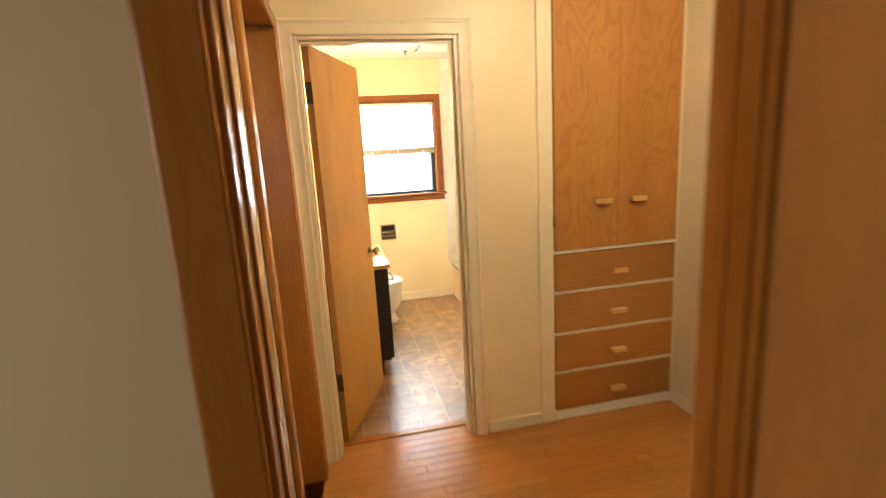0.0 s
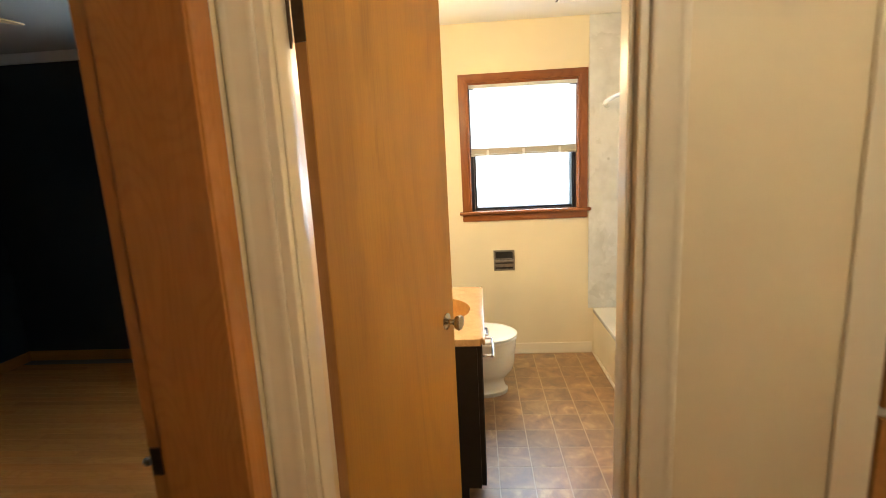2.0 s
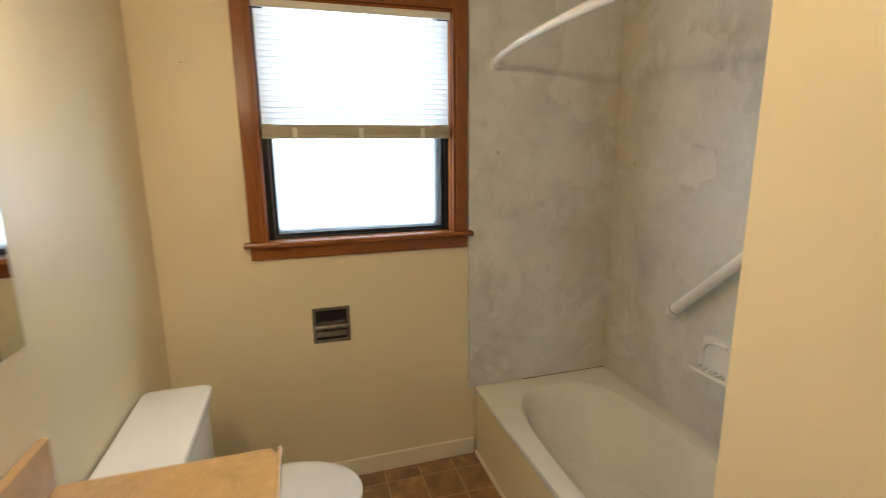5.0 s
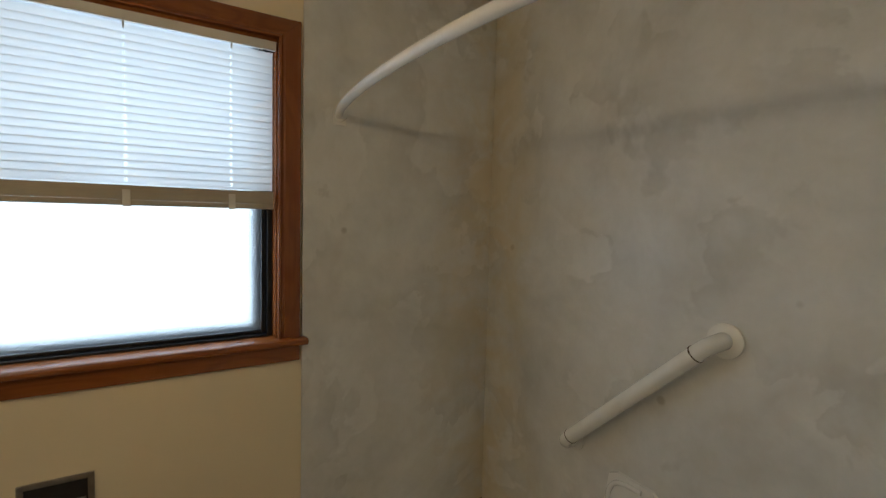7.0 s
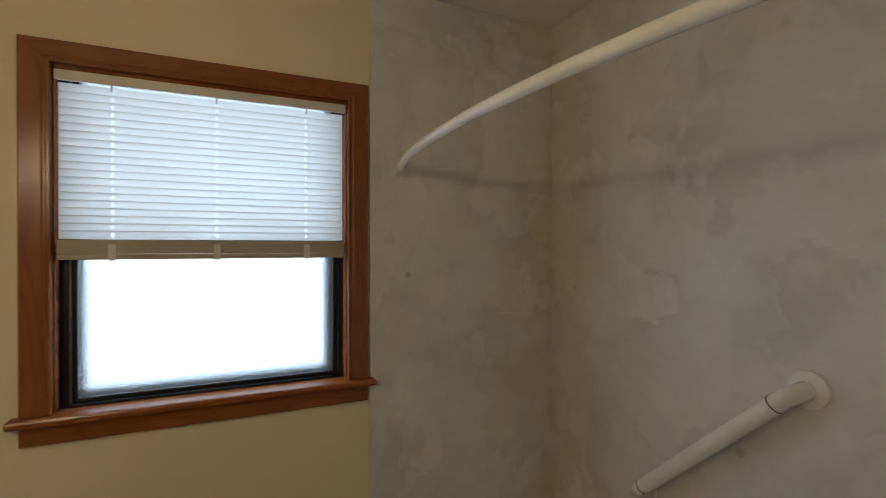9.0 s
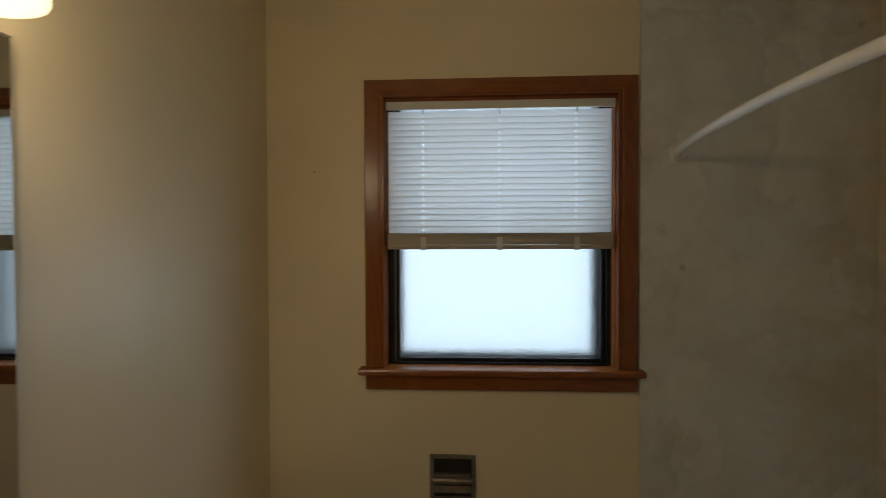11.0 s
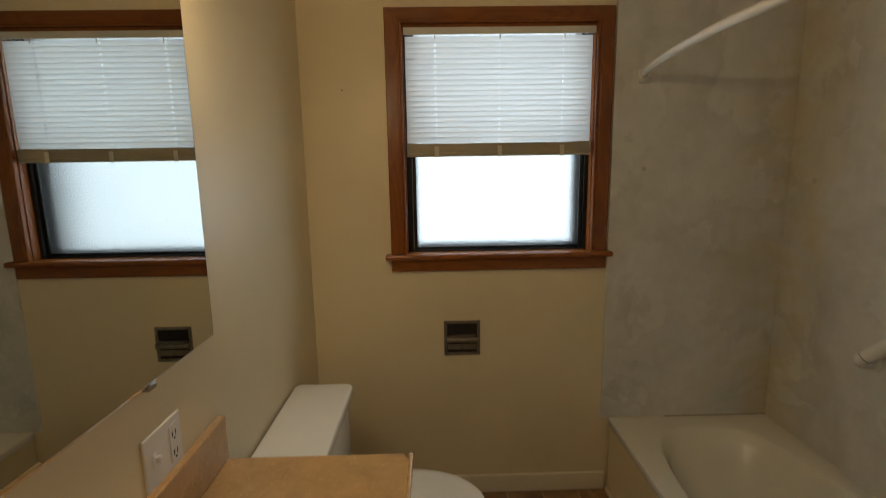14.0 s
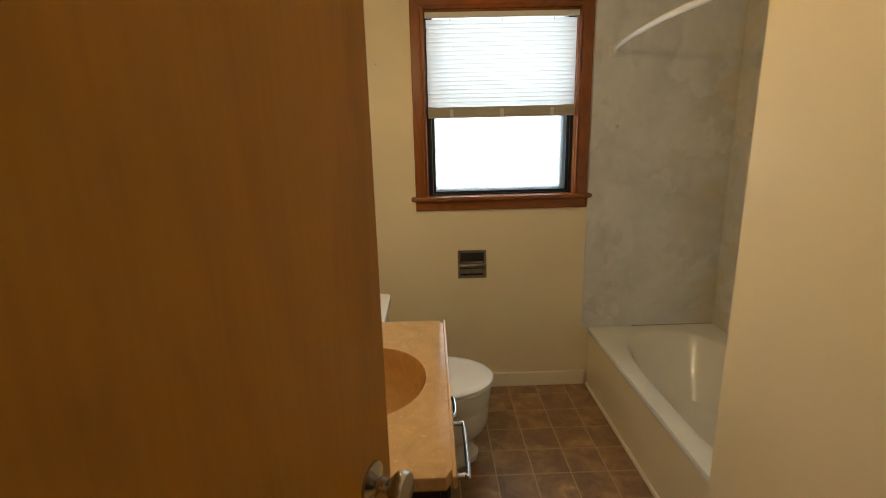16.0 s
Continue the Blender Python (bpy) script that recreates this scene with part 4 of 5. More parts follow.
bmesh.ops.bevel(bm, geom=bm.edges[:], offset=0.002, segments=2, affect="EDGES")
part("end_wall", bm, M_porcelain, dish, "", True)
for k in range(6):
    part("ridge", boxes((PX - 0.049, PX - 0.014, 4.222 + k * 0.023, 4.230 + k * 0.023, 0.639, 0.649), bev=0.003), M_porcelain, dish)
bm = bmesh.new()
tube(bm, curve_pts([(PX - 0.013, 4.345, 0.655), (PX - 0.015, 4.348, 0.700), (PX - 0.016, 4.330, 0.738), (PX - 0.016, 4.295, 0.752), (PX - 0.014, 4.240, 0.752)], 6), 0.0075, 10)
part("rib", bm, M_porcelain, dish, "raised arched ceramic rib", True)

# wire hooks by the shower end
for hz in (1.715, 1.605):
    bm = bmesh.new()
    tube(bm, curve_pts([(PX, 3.735, hz - 0.02), (PX - 0.018, 3.735, hz - 0.022), (PX - 0.03, 3.745, hz - 0.005), (PX - 0.024, 3.757, hz + 0.006), (PX - 0.012, 3.752, hz + 0.002)], 6), 0.0035, 8)
    piece("wire_hook", bm, M_dark_metal, True, "small dark curled wire hook on the shower panel", "hook", group="wire hooks on the panel")

# ---- vanity ----
VX0, VX1, VY0, VY1, VZ = WEST + 0.001, 0.540, 3.250, 4.048, 0.796
vanity = thing("vanity_cabinet", (0.30, 3.65, 0), "black lacquered bathroom vanity cabinet with chrome bar handles", "vanity")
bm = bmesh.new()
side = [(VX0, 0.0), (0.450, 0.0), (0.450, 0.105), (0.506, 0.105), (0.506, VZ - 0.032), (VX0, VZ - 0.032)]
loft(bm, [[(x, 3.285, z) for x, z in side], [(x, 3.303, z) for x, z in side]])
part("side_panel", bm, M_black, vanity)
bm = bmesh.new()
loft(bm, [[(x, 4.018, z) for x, z in side], [(x, 4.036, z) for x, z in side]])
part("side_panel", bm, M_black, vanity)
part("body", boxes((VX0, 0.500, 3.3035, 4.0175, 0.106, 0.55), (VX0, 0.448, 3.3035, 4.0175, 0.0, 0.1055), (0.478, 0.500, 3.3035, 4.0175, 0.551, VZ - 0.033)), M_black, vanity)
for y0, y1, z0, z1 in ((3.290, 3.655, 0.115, 0.755), (3.665, 4.030, 0.115, 0.755)):
    door = part("cabinet_door", boxes((0.5065, 0.524, y0, y1, z0, z1), (0.524, 0.528, y0, y0 + 0.05, z0, z1), (0.524, 0.528, y1 - 0.05, y1, z0, z1), (0.524, 0.528, y0 + 0.0505, y1 - 0.0505, z1 - 0.05, z1), (0.524, 0.528, y0 + 0.0505, y1 - 0.0505, z0, z0 + 0.05), bev=0.0015), M_black, vanity)
for y0, y1, zz, out in ((3.440, 3.650, 0.645, 0.576), (3.690, 3.785, 0.645, 0.556)):
    bm = bmesh.new()
    tube(bm, curve_pts([(0.528, y0, zz), (out - 0.010, y0, zz), (out, y0 + 0.012, zz), (out, y1 - 0.012, zz), (out - 0.010, y1, zz), (0.528, y1, zz)], 5), 0.0065, 12)
    part("handle", bm, M_chrome, vanity, "chrome bar handle", True)

top = thing("countertop", (0.30, 3.65, VZ - 0.03), "tan cultured marble vanity top with a moulded oval basin", "countertop")
bcx, bcy, brx, bry = 0.316, 3.645, 0.161, 0.193
N2 = 64
cx, cy, hx, hy = (VX0 + VX1) / 2, (VY0 + VY1) / 2, (VX1 - VX0) / 2, (VY1 - VY0) / 2
outer = []
for i in range(N2):
    a = 2 * math.pi * i / N2 + math.pi / N2
    c, s_ = math.cos(a) * hx, math.sin(a) * hy
    k = 1 / max(abs(c) / hx, abs(s_) / hy)
    outer.append((cx + c * k, cy + s_ * k, VZ))
under = [(x, y, VZ - 0.028) for x, y, _ in outer]
inner = []
for i in range(N2):
    a = math.atan2((outer[i][1] - bcy) / bry, (outer[i][0] - bcx) / brx)
    inner.append((math.cos(a), math.sin(a)))
rings = [under, [(x, y, VZ - 0.003) for x, y, _ in outer], [(cx + (x - cx) * 0.993, cy + (y - cy) * 0.996, VZ) for x, y, _ in outer]]
for kx, dz in ((1.0, 0.0), (0.985, -0.005), (0.955, -0.040), (0.88, -0.090), (0.70, -0.128), (0.42, -0.148), (0.14, -0.153)):
    rings.append([(bcx + c * brx * kx, bcy + s_ * bry * kx, VZ + dz) for c, s_ in inner])
bm = bmesh.new()
loft(bm, rings[:4], True, False)
part("top", bm, M_counter, top, "", True)
bm = bmesh.new()
loft(bm, rings[3:], True, False)
bm.verts.ensure_lookup_table()
bm.faces.new([bm.verts[6 * N2 + i] for i in range(N2)])
part("basin", bm, M_basin, top, "glossy amber moulded oval basin", True)
part("backsplash", boxes((VX0, VX0 + 0.020, VY0, VY1, VZ + 0.0005, VZ + 0.111), bev=0.004), M_counter, top)
part("edge_lip", boxes((VX1 - 0.009, VX1 + 0.001, VY0, VY1, VZ - 0.026, VZ + 0.0018), bev=0.0035), M_counter, top, "rounded glossy front lip")
bm = bmesh.new()
spin(bm, [(0.020, -0.1515), (0.020, -0.149), (0.008, -0.148)], (bcx, bcy, VZ), "z", 18)
part("drain", bm, M_chrome, top, "chrome drain", True)

fx, fy = 0.166, 3.730
faucet = thing("faucet", (fx, fy, VZ), "chrome lever faucet on the vanity top", "faucet")
bm = bmesh.new()
spin(bm, [(0.034, 0.0), (0.034, 0.005), (0.026, 0.009), (0.0225, 0.030), (0.023, 0.046), (0.018, 0.054)], (fx, fy, VZ), "z", 24)
part("body", bm, M_chrome, faucet, "", True)
bm = bmesh.new()
tube(bm, curve_pts([(fx + 0.008, fy, VZ + 0.026), (fx + 0.040, fy, VZ + 0.034), (fx + 0.080, fy, VZ + 0.031), (fx + 0.094, fy, VZ + 0.020)], 6), lambda u: 0.0135 - 0.002 * u, 14)
part("spout", bm, M_chrome, faucet, "", True)
bm = bmesh.new()
tube(bm, curve_pts([(fx, fy, VZ + 0.050), (fx + 0.004, fy, VZ + 0.066), (fx + 0.026, fy, VZ + 0.084), (fx + 0.060, fy, VZ + 0.094), (fx + 0.092, fy, VZ + 0.098)], 6), lambda u: 0.0115 - 0.0035 * u, 12)
part("lever", bm, M_chrome, faucet, "", True)

# ---- outlet and switch plate ----
plate = thing("outlet_plate", (WEST, 3.828, 0.955), "white two-gang plate with a switch and an outlet", "wall plate")
part("plate", boxes((WEST, WEST + 0.006, 3.768, 3.888, 0.902, 1.008), bev=0.0025), M_white, plate)
part("switch", boxes((WEST + 0.006, WEST + 0.008, 3.790, 3.802, 0.940, 0.970), (WEST + 0.008, WEST + 0.018, 3.792, 3.800, 0.952, 0.964), bev=0.001), M_white, plate)
outlet_part = part("outlet", boxes((WEST + 0.006, WEST + 0.0085, 3.844, 3.872, 0.918, 0.992), bev=0.001), M_white, plate)
for zz in (0.936, 0.974):
    part("slots", boxes((WEST + 0.0085, WEST + 0.0092, 3.851, 3.853, zz - 0.005, zz + 0.006), (WEST + 0.0085, WEST + 0.0092, 3.862, 3.864, zz - 0.005, zz + 0.006), (WEST + 0.0085, WEST + 0.0092, 3.856, 3.860, zz - 0.012, zz - 0.008)), M_slot, outlet_part, "dark socket slots")

# ---- mirror ----
mirror = thing("mirror", (WEST, 3.6, 1.10), "large clear rectangular mirror on the wall above the vanity", "mirror")
MY0, MY1, MZ0, MZ1 = 3.20, 4.050, 1.100, 1.850
part("glass", boxes((WEST + 0.0085, WEST + 0.0135, MY0 + 0.006, MY1 - 0.006, MZ0 + 0.006, MZ1 - 0.006)), M_mirror, mirror)
part("backing", boxes((WEST + 0.0005, WEST + 0.0080, MY0 + 0.012, MY1 - 0.012, MZ0 + 0.012, MZ1 - 0.012)), M_slot, mirror, "dark mirror backing")
bm = bmesh.new()
o = [(MY0, MZ0), (MY1, MZ0), (MY1, MZ1), (MY0, MZ1)]
q = [(MY0 + 0.006, MZ0 + 0.006), (MY1 - 0.006, MZ0 + 0.006), (MY1 - 0.006, MZ1 - 0.006), (MY0 + 0.006, MZ1 - 0.006)]
loft(bm, [[(WEST + 0.0082, y, z) for y, z in o], [(WEST + 0.0105, y, z) for y, z in o], [(WEST + 0.0137, y, z) for y, z in q]], True, False)
part("bevel", bm, M_chrome, mirror, "bright bevelled mirror edge")
for yy in (3.42, 3.80):
    part("clip", boxes((WEST + 0.0005, WEST + 0.017, yy - 0.012, yy + 0.012, MZ0 - 0.008, MZ0 + 0.004), bev=0.002), M_nickel, mirror, "small metal clip")

# ---- vanity light ----
vlight = thing("vanity_light", (WEST, 3.65, 1.93), "vanity light bar with three lit ribbed glass shades", "wall lamp")
part("back_plate", boxes((WEST, WEST + 0.022, 3.33, 3.97, 1.960, 2.050), bev=0.006), M_nickel, vlight, "brushed nickel bar")
for ly in VANITY_Y:
    bm = bmesh.new()
    tube(bm, curve_pts([(WEST + 0.02, ly, 2.019), (WEST + 0.07, ly, 2.039), (0.19, ly, 2.014), (0.19, ly, 1.969)], 6), 0.008, 12)
    spin(bm, [(0.024, 1.944), (0.026, 1.959), (0.016, 1.979)], (0.19, ly, 0), "z", 20)
    part("arm", bm, M_nickel, vlight, "nickel arm and socket", True)
    bm = bmesh.new()
    prof = [(0.024, 1.972), (0.044, 1.966), (0.060, 1.950), (0.068, 1.930)]
    for k in range(13):
        prof.append((0.0690 + 0.00055 * k + (0.0011 if k % 2 else 0.0), 1.926 - 0.0058 * k))
    prof += [(0.0790, 1.851), (0.0815, 1.847), (0.0820, 1.841), (0.0805, 1.837), (0.0770, 1.838), (0.0730, 1.852), (0.0690, 1.885), (0.0660, 1.925), (0.0570, 1.948), (0.0420, 1.962)]
    spin(bm, prof, (0.19, ly, 0), "z", 48, False)
    part("shade", bm, M_shade, vlight, "ribbed glass drum shade, lit from within", True)
    bm = bmesh.new()
    spin(bm, [(0.013, 1.950), (0.015, 1.935), (0.028, 1.914), (0.035, 1.888), (0.031, 1.866), (0.018, 1.852), (0.006, 1.848)], (0.19, ly, 0), "z", 20)
    bulb = part("bulb", bm, M_bulb, vlight, "lit bulb", True)
    bulb.visible_shadow = False

# ---- toilet ----
toilet = thing("toilet", (0.40, 4.40, 0), "white porcelain two-piece toilet with the lid closed", "toilet")
tcy = 4.375


def rounded_block(x0, x1, y0, y1, z0, z1, r, soft):
    """A block with upright edges rounded by r and its other edges by soft."""
    bm = bmesh.new()
    box(bm, x0, x1, y0, y1, z0, z1)
    upright = [e for e in bm.edges if abs(e.verts[0].co.z - e.verts[1].co.z) > 1e-4]
    bmesh.ops.bevel(bm, geom=upright, offset=r, segments=5, profile=0.5, affect="EDGES")
    level = [e for e in bm.edges if abs(e.verts[0].co.z - e.verts[1].co.z) < 1e-5 and (abs(e.verts[0].co.z - z1) < 1e-5 or abs(e.verts[0].co.z - z0) < 1e-5)]
    bmesh.ops.bevel(bm, geom=level, offset=soft, segments=3, profile=0.5, affect="EDGES")
    return bm


bm = rounded_block(WEST + 0.012, 0.284, 4.168, 4.622, 0.365, 0.668, 0.035, 0.006)
part("tank", bm, M_porcelain, toilet, "", True)
part("tank_lid", rounded_block(WEST + 0.006, 0.298, 4.156, 4.636, 0.667, 0.703, 0.030, 0.007), M_porcelain, toilet, "", True)


def bowl_ring(z, x0, x1, ry):
    """An outline that is rounder to the front."""
    pts = []
    for i in range(44):
        a = 2 * math.pi * i / 44
        c, s_ = math.cos(a), math.sin(a)
        cxx, rx = (x0 + x1) / 2, (x1 - x0) / 2
        pw = 2.6 if c < 0 else 2.0
        pts.append((cxx + rx * math.copysign(abs(c) ** (2 / pw), c), tcy + ry * math.copysign(abs(s_) ** (2 / pw), s_), z))
    return pts


bm = bmesh.new()
loft(bm, [bowl_ring(0.0, 0.250, 0.684, 0.112), bowl_ring(0.024, 0.250, 0.686, 0.113), bowl_ring(0.036, 0.255, 0.672, 0.104), bowl_ring(0.075, 0.262, 0.660, 0.102), bowl_ring(0.105, 0.260, 0.668, 0.112), bowl_ring(0.13, 0.255, 0.692, 0.134), bowl_ring(0.165, 0.248, 0.720, 0.154), bowl_ring(0.21, 0.240, 0.732, 0.166),
          bowl_ring(0.268, 0.238, 0.734, 0.168), bowl_ring(0.276, 0.235, 0.733, 0.167), bowl_ring(0.290, 0.232, 0.740, 0.173), bowl_ring(0.345, 0.23, 0.744, 0.179), bowl_ring(0.368, 0.23, 0.742, 0.180)])
part("bowl", bm, M_porcelain, toilet, "", True)
bm = bmesh.new()
loft(bm, [bowl_ring(0.369, 0.262, 0.748, 0.184), bowl_ring(0.373, 0.258, 0.752, 0.187), bowl_ring(0.383, 0.258, 0.752, 0.187), bowl_ring(0.387, 0.262, 0.748, 0.184)])
part("seat", bm, M_seat, toilet, "", True)
bm = bmesh.new()
loft(bm, [bowl_ring(0.3885, 0.262, 0.748, 0.184), bowl_ring(0.392, 0.257, 0.753, 0.188), bowl_ring(0.400, 0.257, 0.753, 0.188), bowl_ring(0.4055, 0.266, 0.744, 0.181), bowl_ring(0.408, 0.30, 0.71, 0.155), bowl_ring(0.409, 0.40, 0.60, 0.07)])
part("lid", bm, M_seat, toilet, "", True)
for yy in (tcy - 0.07, tcy + 0.07):
    part("seat_hinge", boxes((0.240, 0.275, yy - 0.016, yy + 0.016, 0.369, 0.404), bev=0.005), M_seat, toilet)
bm = bmesh.new()
tube(bm, curve_pts([(0.282, 4.23, 0.615), (0.298, 4.23, 0.615), (0.303, 4.245, 0.612), (0.303, 4.30, 0.600)], 5), 0.007, 10)
part("flush_lever", bm, M_chrome, toilet, "chrome flush lever", True)

# ---- coat hooks ----
rack = thing("coat_hook_rack", (WING_X, 2.95, 1.73), "cream wall rail with a row of double brass coat hooks", "coat hooks")
part("ledge", boxes((WING_X - 0.010, WING_X, 2.64, 3.197, 1.7215, 1.7345), bev=0.004), M_trim, rack)
for k in range(5):
    yy, bx_ = 3.166 - 0.105 * k, WING_X - 0.0005
    hook = part("hook", boxes((bx_ - 0.004, bx_, yy - 0.007, yy + 0.007, 1.752, 1.808), bev=0.0016), M_brass, rack, "double coat hook of aged brass", True)
    bm = bmesh.new()
    tube(bm, curve_pts([(bx_ - 0.002, yy, 1.800), (bx_ - 0.022, yy, 1.804), (bx_ - 0.044, yy, 1.813), (bx_ - 0.055, yy, 1.822), (bx_ - 0.058, yy, 1.832)], 6), lambda u: 0.0033 + 0.0035 * max(0, u - 0.78) * 4.5, 10)
    part("upper_prong", bm, M_brass, hook, "", True)
    bm = bmesh.new()
    tube(bm, curve_pts([(bx_ - 0.002, yy, 1.762), (bx_ - 0.010, yy, 1.749), (bx_ - 0.024, yy, 1.744), (bx_ - 0.036, yy, 1.749), (bx_ - 0.040, yy, 1.761)], 6), lambda u: 0.0033 + 0.0028 * max(0, u - 0.78) * 4.5, 10)
    part("lower_prong", bm, M_brass, hook, "", True)

# ---- bathroom ceiling ----
clight = thing("ceiling_light", (0.845, 3.895, BATH_C), "flush ceiling light with a milky glass bowl and nickel rim", "ceiling lamp")
bm = bmesh.new()
spin(bm, [(0.160, 0.0), (0.162, -0.010), (0.156, -0.032), (0.140, -0.046)], (0.845, 3.895, BATH_C), "z", 40)
part("rim", bm, M_nickel, clight, "brushed nickel rim", True)
bm = bmesh.new()
spin(bm, [(0.136, -0.042), (0.137, -0.070), (0.128, -0.100), (0.100, -0.128), (0.058, -0.144), (0.012, -0.148)], (0.845, 3.895, BATH_C), "z", 40)
part("bowl", bm, M_bowl, clight, "ribbed milky glass bowl", True)
bm = bmesh.new()
spin(bm, [(0.012, -0.146), (0.015, -0.154), (0.006, -0.160), (0.008, -0.166), (0.004, -0.176)], (0.845, 3.895, BATH_C), "z", 16)
part("finial", bm, M_nickel, clight, "small nickel finial", True)
fan = thing("exhaust_vent", (1.20, 4.50, BATH_C), "white slotted exhaust vent cover in the ceiling", "vent")
part("cover", boxes((1.06, 1.34, 4.37, 4.63, BATH_C - 0.018, BATH_C), bev=0.008), M_vent, fan)
# solid dark plate: the shade round the cover is put in as colour
part("gap", boxes((1.05, 1.35, 4.365, 4.635, BATH_C - 0.006, BATH_C - 0.0005)), M_slot, fan, "dark plate standing for the shaded slit round the cover")
for k in range(7):
    part("slat", boxes((1.085, 1.315, 4.40 + k * 0.032, 4.412 + k * 0.032, BATH_C - 0.022, BATH_C - 0.0175), bev=0.002), M_vent, fan)

# ---- hall linen cabinet ----
cab = thing("linen_cabinet", (1.68, 2.40, 0), "built-in hall linen cabinet of figured ply with white rails", "cabinet")
CX0, CX1, CY = 1.312, 2.0545, 2.398
part("stile", boxes((1.236, 1.3115, DOOR_Y - 0.012, DOOR_Y - 0.0005, 0, 2.43), (1.300, 1.3185, DOOR_Y - 0.004, 2.43, 0.0, 2.43), bev=0.002), M_trim, cab, "ivory painted stile")
part("stile", boxes((2.040, CX1, DOOR_Y - 0.008, 2.43, 0.0, 2.43), bev=0.002), M_trim, cab, "ivory painted stile")
part("back_panel", boxes((1.30, 2.054, 2.90, 2.915, 0, 2.43)), M_rail, cab)
rails = [(0.952, 0.968), (0.732, 0.748), (0.500, 0.515), (0.277, 0.292)]
for z0, z1 in rails:
    part("rail", boxes((1.319, 2.0395, DOOR_Y - 0.006, 2.44, z0, z1), bev=0.002), M_rail, cab, "white painted rail")
part("plinth", boxes((1.3185, 2.0395, DOOR_Y - 0.008, 2.43, 0.0, 0.058), bev=0.002), M_rail, cab, "white painted plinth")
part("head_rail", boxes((1.319, 2.0395, DOOR_Y - 0.006, 2.44, 2.33, 2.43), bev=0.002), M_trim, cab)


def pull(parent, x, z):
    bm = bmesh.new()
    w = 0.042
    out = [(-0.0, -0.012), (-0.0, 0.010), (-0.026, 0.015), (-0.032, 0.013), (-0.033, -0.010), (-0.024, -0.013)]
    loft(bm, [[(x - w, CY - 0.014 + y, z + zz) for y, zz in out], [(x + w, CY - 0.014 + y, z + zz) for y, zz in out]])
    bmesh.ops.bevel(bm, geom=bm.edges[:], offset=0.0015, segments=1, affect="EDGES")
    part("pull", bm, M_pull, parent, "pale wooden finger pull")


for x0, x1, px, z1 in ((1.3215, 1.6790, 1.590, 2.326), (1.6825, 2.0375, 1.791, 2.326)):
    dr = part("cabinet_door", boxes((x0, x1, CY - 0.014, CY + 0.004, 0.9715, z1), bev=0.0015), M_ply, cab, "figured birch ply door")
    pull(dr, px, 1.214)
for z0, z1 in ((0.7515, 0.9485), (0.5185, 0.7285), (0.2955, 0.4965), (0.0615, 0.2735)):
    dr = part("drawer", boxes((1.3215, 2.0375, CY - 0.014, CY + 0.30, z0, z1), bev=0.0015), M_ply_h, cab, "birch ply drawer front")
    pull(dr, 1.690, (z0 + z1) / 2 - 0.016)
part("hinge", boxes((1.316, 1.3205, CY - 0.016, CY - 0.008, 1.10, 1.16)), M_bronze, cab, "dark hinge")
for nx, ny, nz, where in ((1.05, DOOR_Y, 1.86, "hall"), (0.246, NORTH, 1.780, "bathroom")):
    bm = bmesh.new()
    spin(bm, [(0.0026, 0.0), (0.002, -0.002)], (nx, ny, nz), "y", 10)
    piece("nail", bm, M_slot, True, "small dark nail in the cream %s wall" % where, "nail")

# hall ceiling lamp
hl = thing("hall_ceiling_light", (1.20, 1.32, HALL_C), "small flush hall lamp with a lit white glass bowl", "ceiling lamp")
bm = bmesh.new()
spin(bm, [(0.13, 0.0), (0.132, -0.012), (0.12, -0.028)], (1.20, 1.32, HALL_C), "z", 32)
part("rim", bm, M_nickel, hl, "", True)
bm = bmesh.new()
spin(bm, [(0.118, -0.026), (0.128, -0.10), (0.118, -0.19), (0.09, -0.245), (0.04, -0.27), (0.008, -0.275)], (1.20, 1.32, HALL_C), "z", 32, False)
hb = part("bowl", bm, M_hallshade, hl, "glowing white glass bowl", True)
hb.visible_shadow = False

# ---- bedroom ----
bw = thing("window_2", (-0.7, BED_N, 0.93), "white bedroom sash window with daylight behind", "window", kind="structure")
part("casing", boxes((QX0 - 0.07, QX0, BED_N - 0.018, BED_N, QZ0 - 0.03, QZ1 + 0.075), bev=0.004), M_rail, bw)
part("casing", boxes((QX1, QX1 + 0.07, BED_N - 0.018, BED_N, QZ0 - 0.03, QZ1 + 0.075), bev=0.004), M_rail, bw)
part("head_casing", boxes((QX0, QX1, BED_N - 0.018, BED_N, QZ1, QZ1 + 0.075), bev=0.004), M_rail, bw)
part("sill", boxes((QX0 - 0.09, QX1 + 0.09, BED_N - 0.05, BED_N + 0.06, QZ0 - 0.055, QZ0 - 0.03), bev=0.005), M_rail, bw)
part("sash", boxes((QX0, QX0 + 0.04, BED_N + 0.06, BED_N + 0.09, QZ0, QZ1), (QX1 - 0.04, QX1, BED_N + 0.06, BED_N + 0.09, QZ0, QZ1), (QX0 + 0.04, QX1 - 0.04, BED_N + 0.06, BED_N + 0.09, QZ0, QZ0 + 0.05), (QX0 + 0.04, QX1 - 0.04, BED_N + 0.06, BED_N + 0.09, QZ1 - 0.045, QZ1), (QX0 + 0.04, QX1 - 0.04, BED_N + 0.055, BED_N + 0.09, 1.57, 1.605), bev=0.003), M_rail, bw)
for z0, z1 in ((QZ0 + 0.05, 1.57), (1.605, QZ1 - 0.045)):
    pn = part("pane", boxes((QX0 + 0.04, QX1 - 0.04, BED_N + 0.072, BED_N + 0.077, z0, z1)), M_glass, bw)
    pn.visible_shadow = False
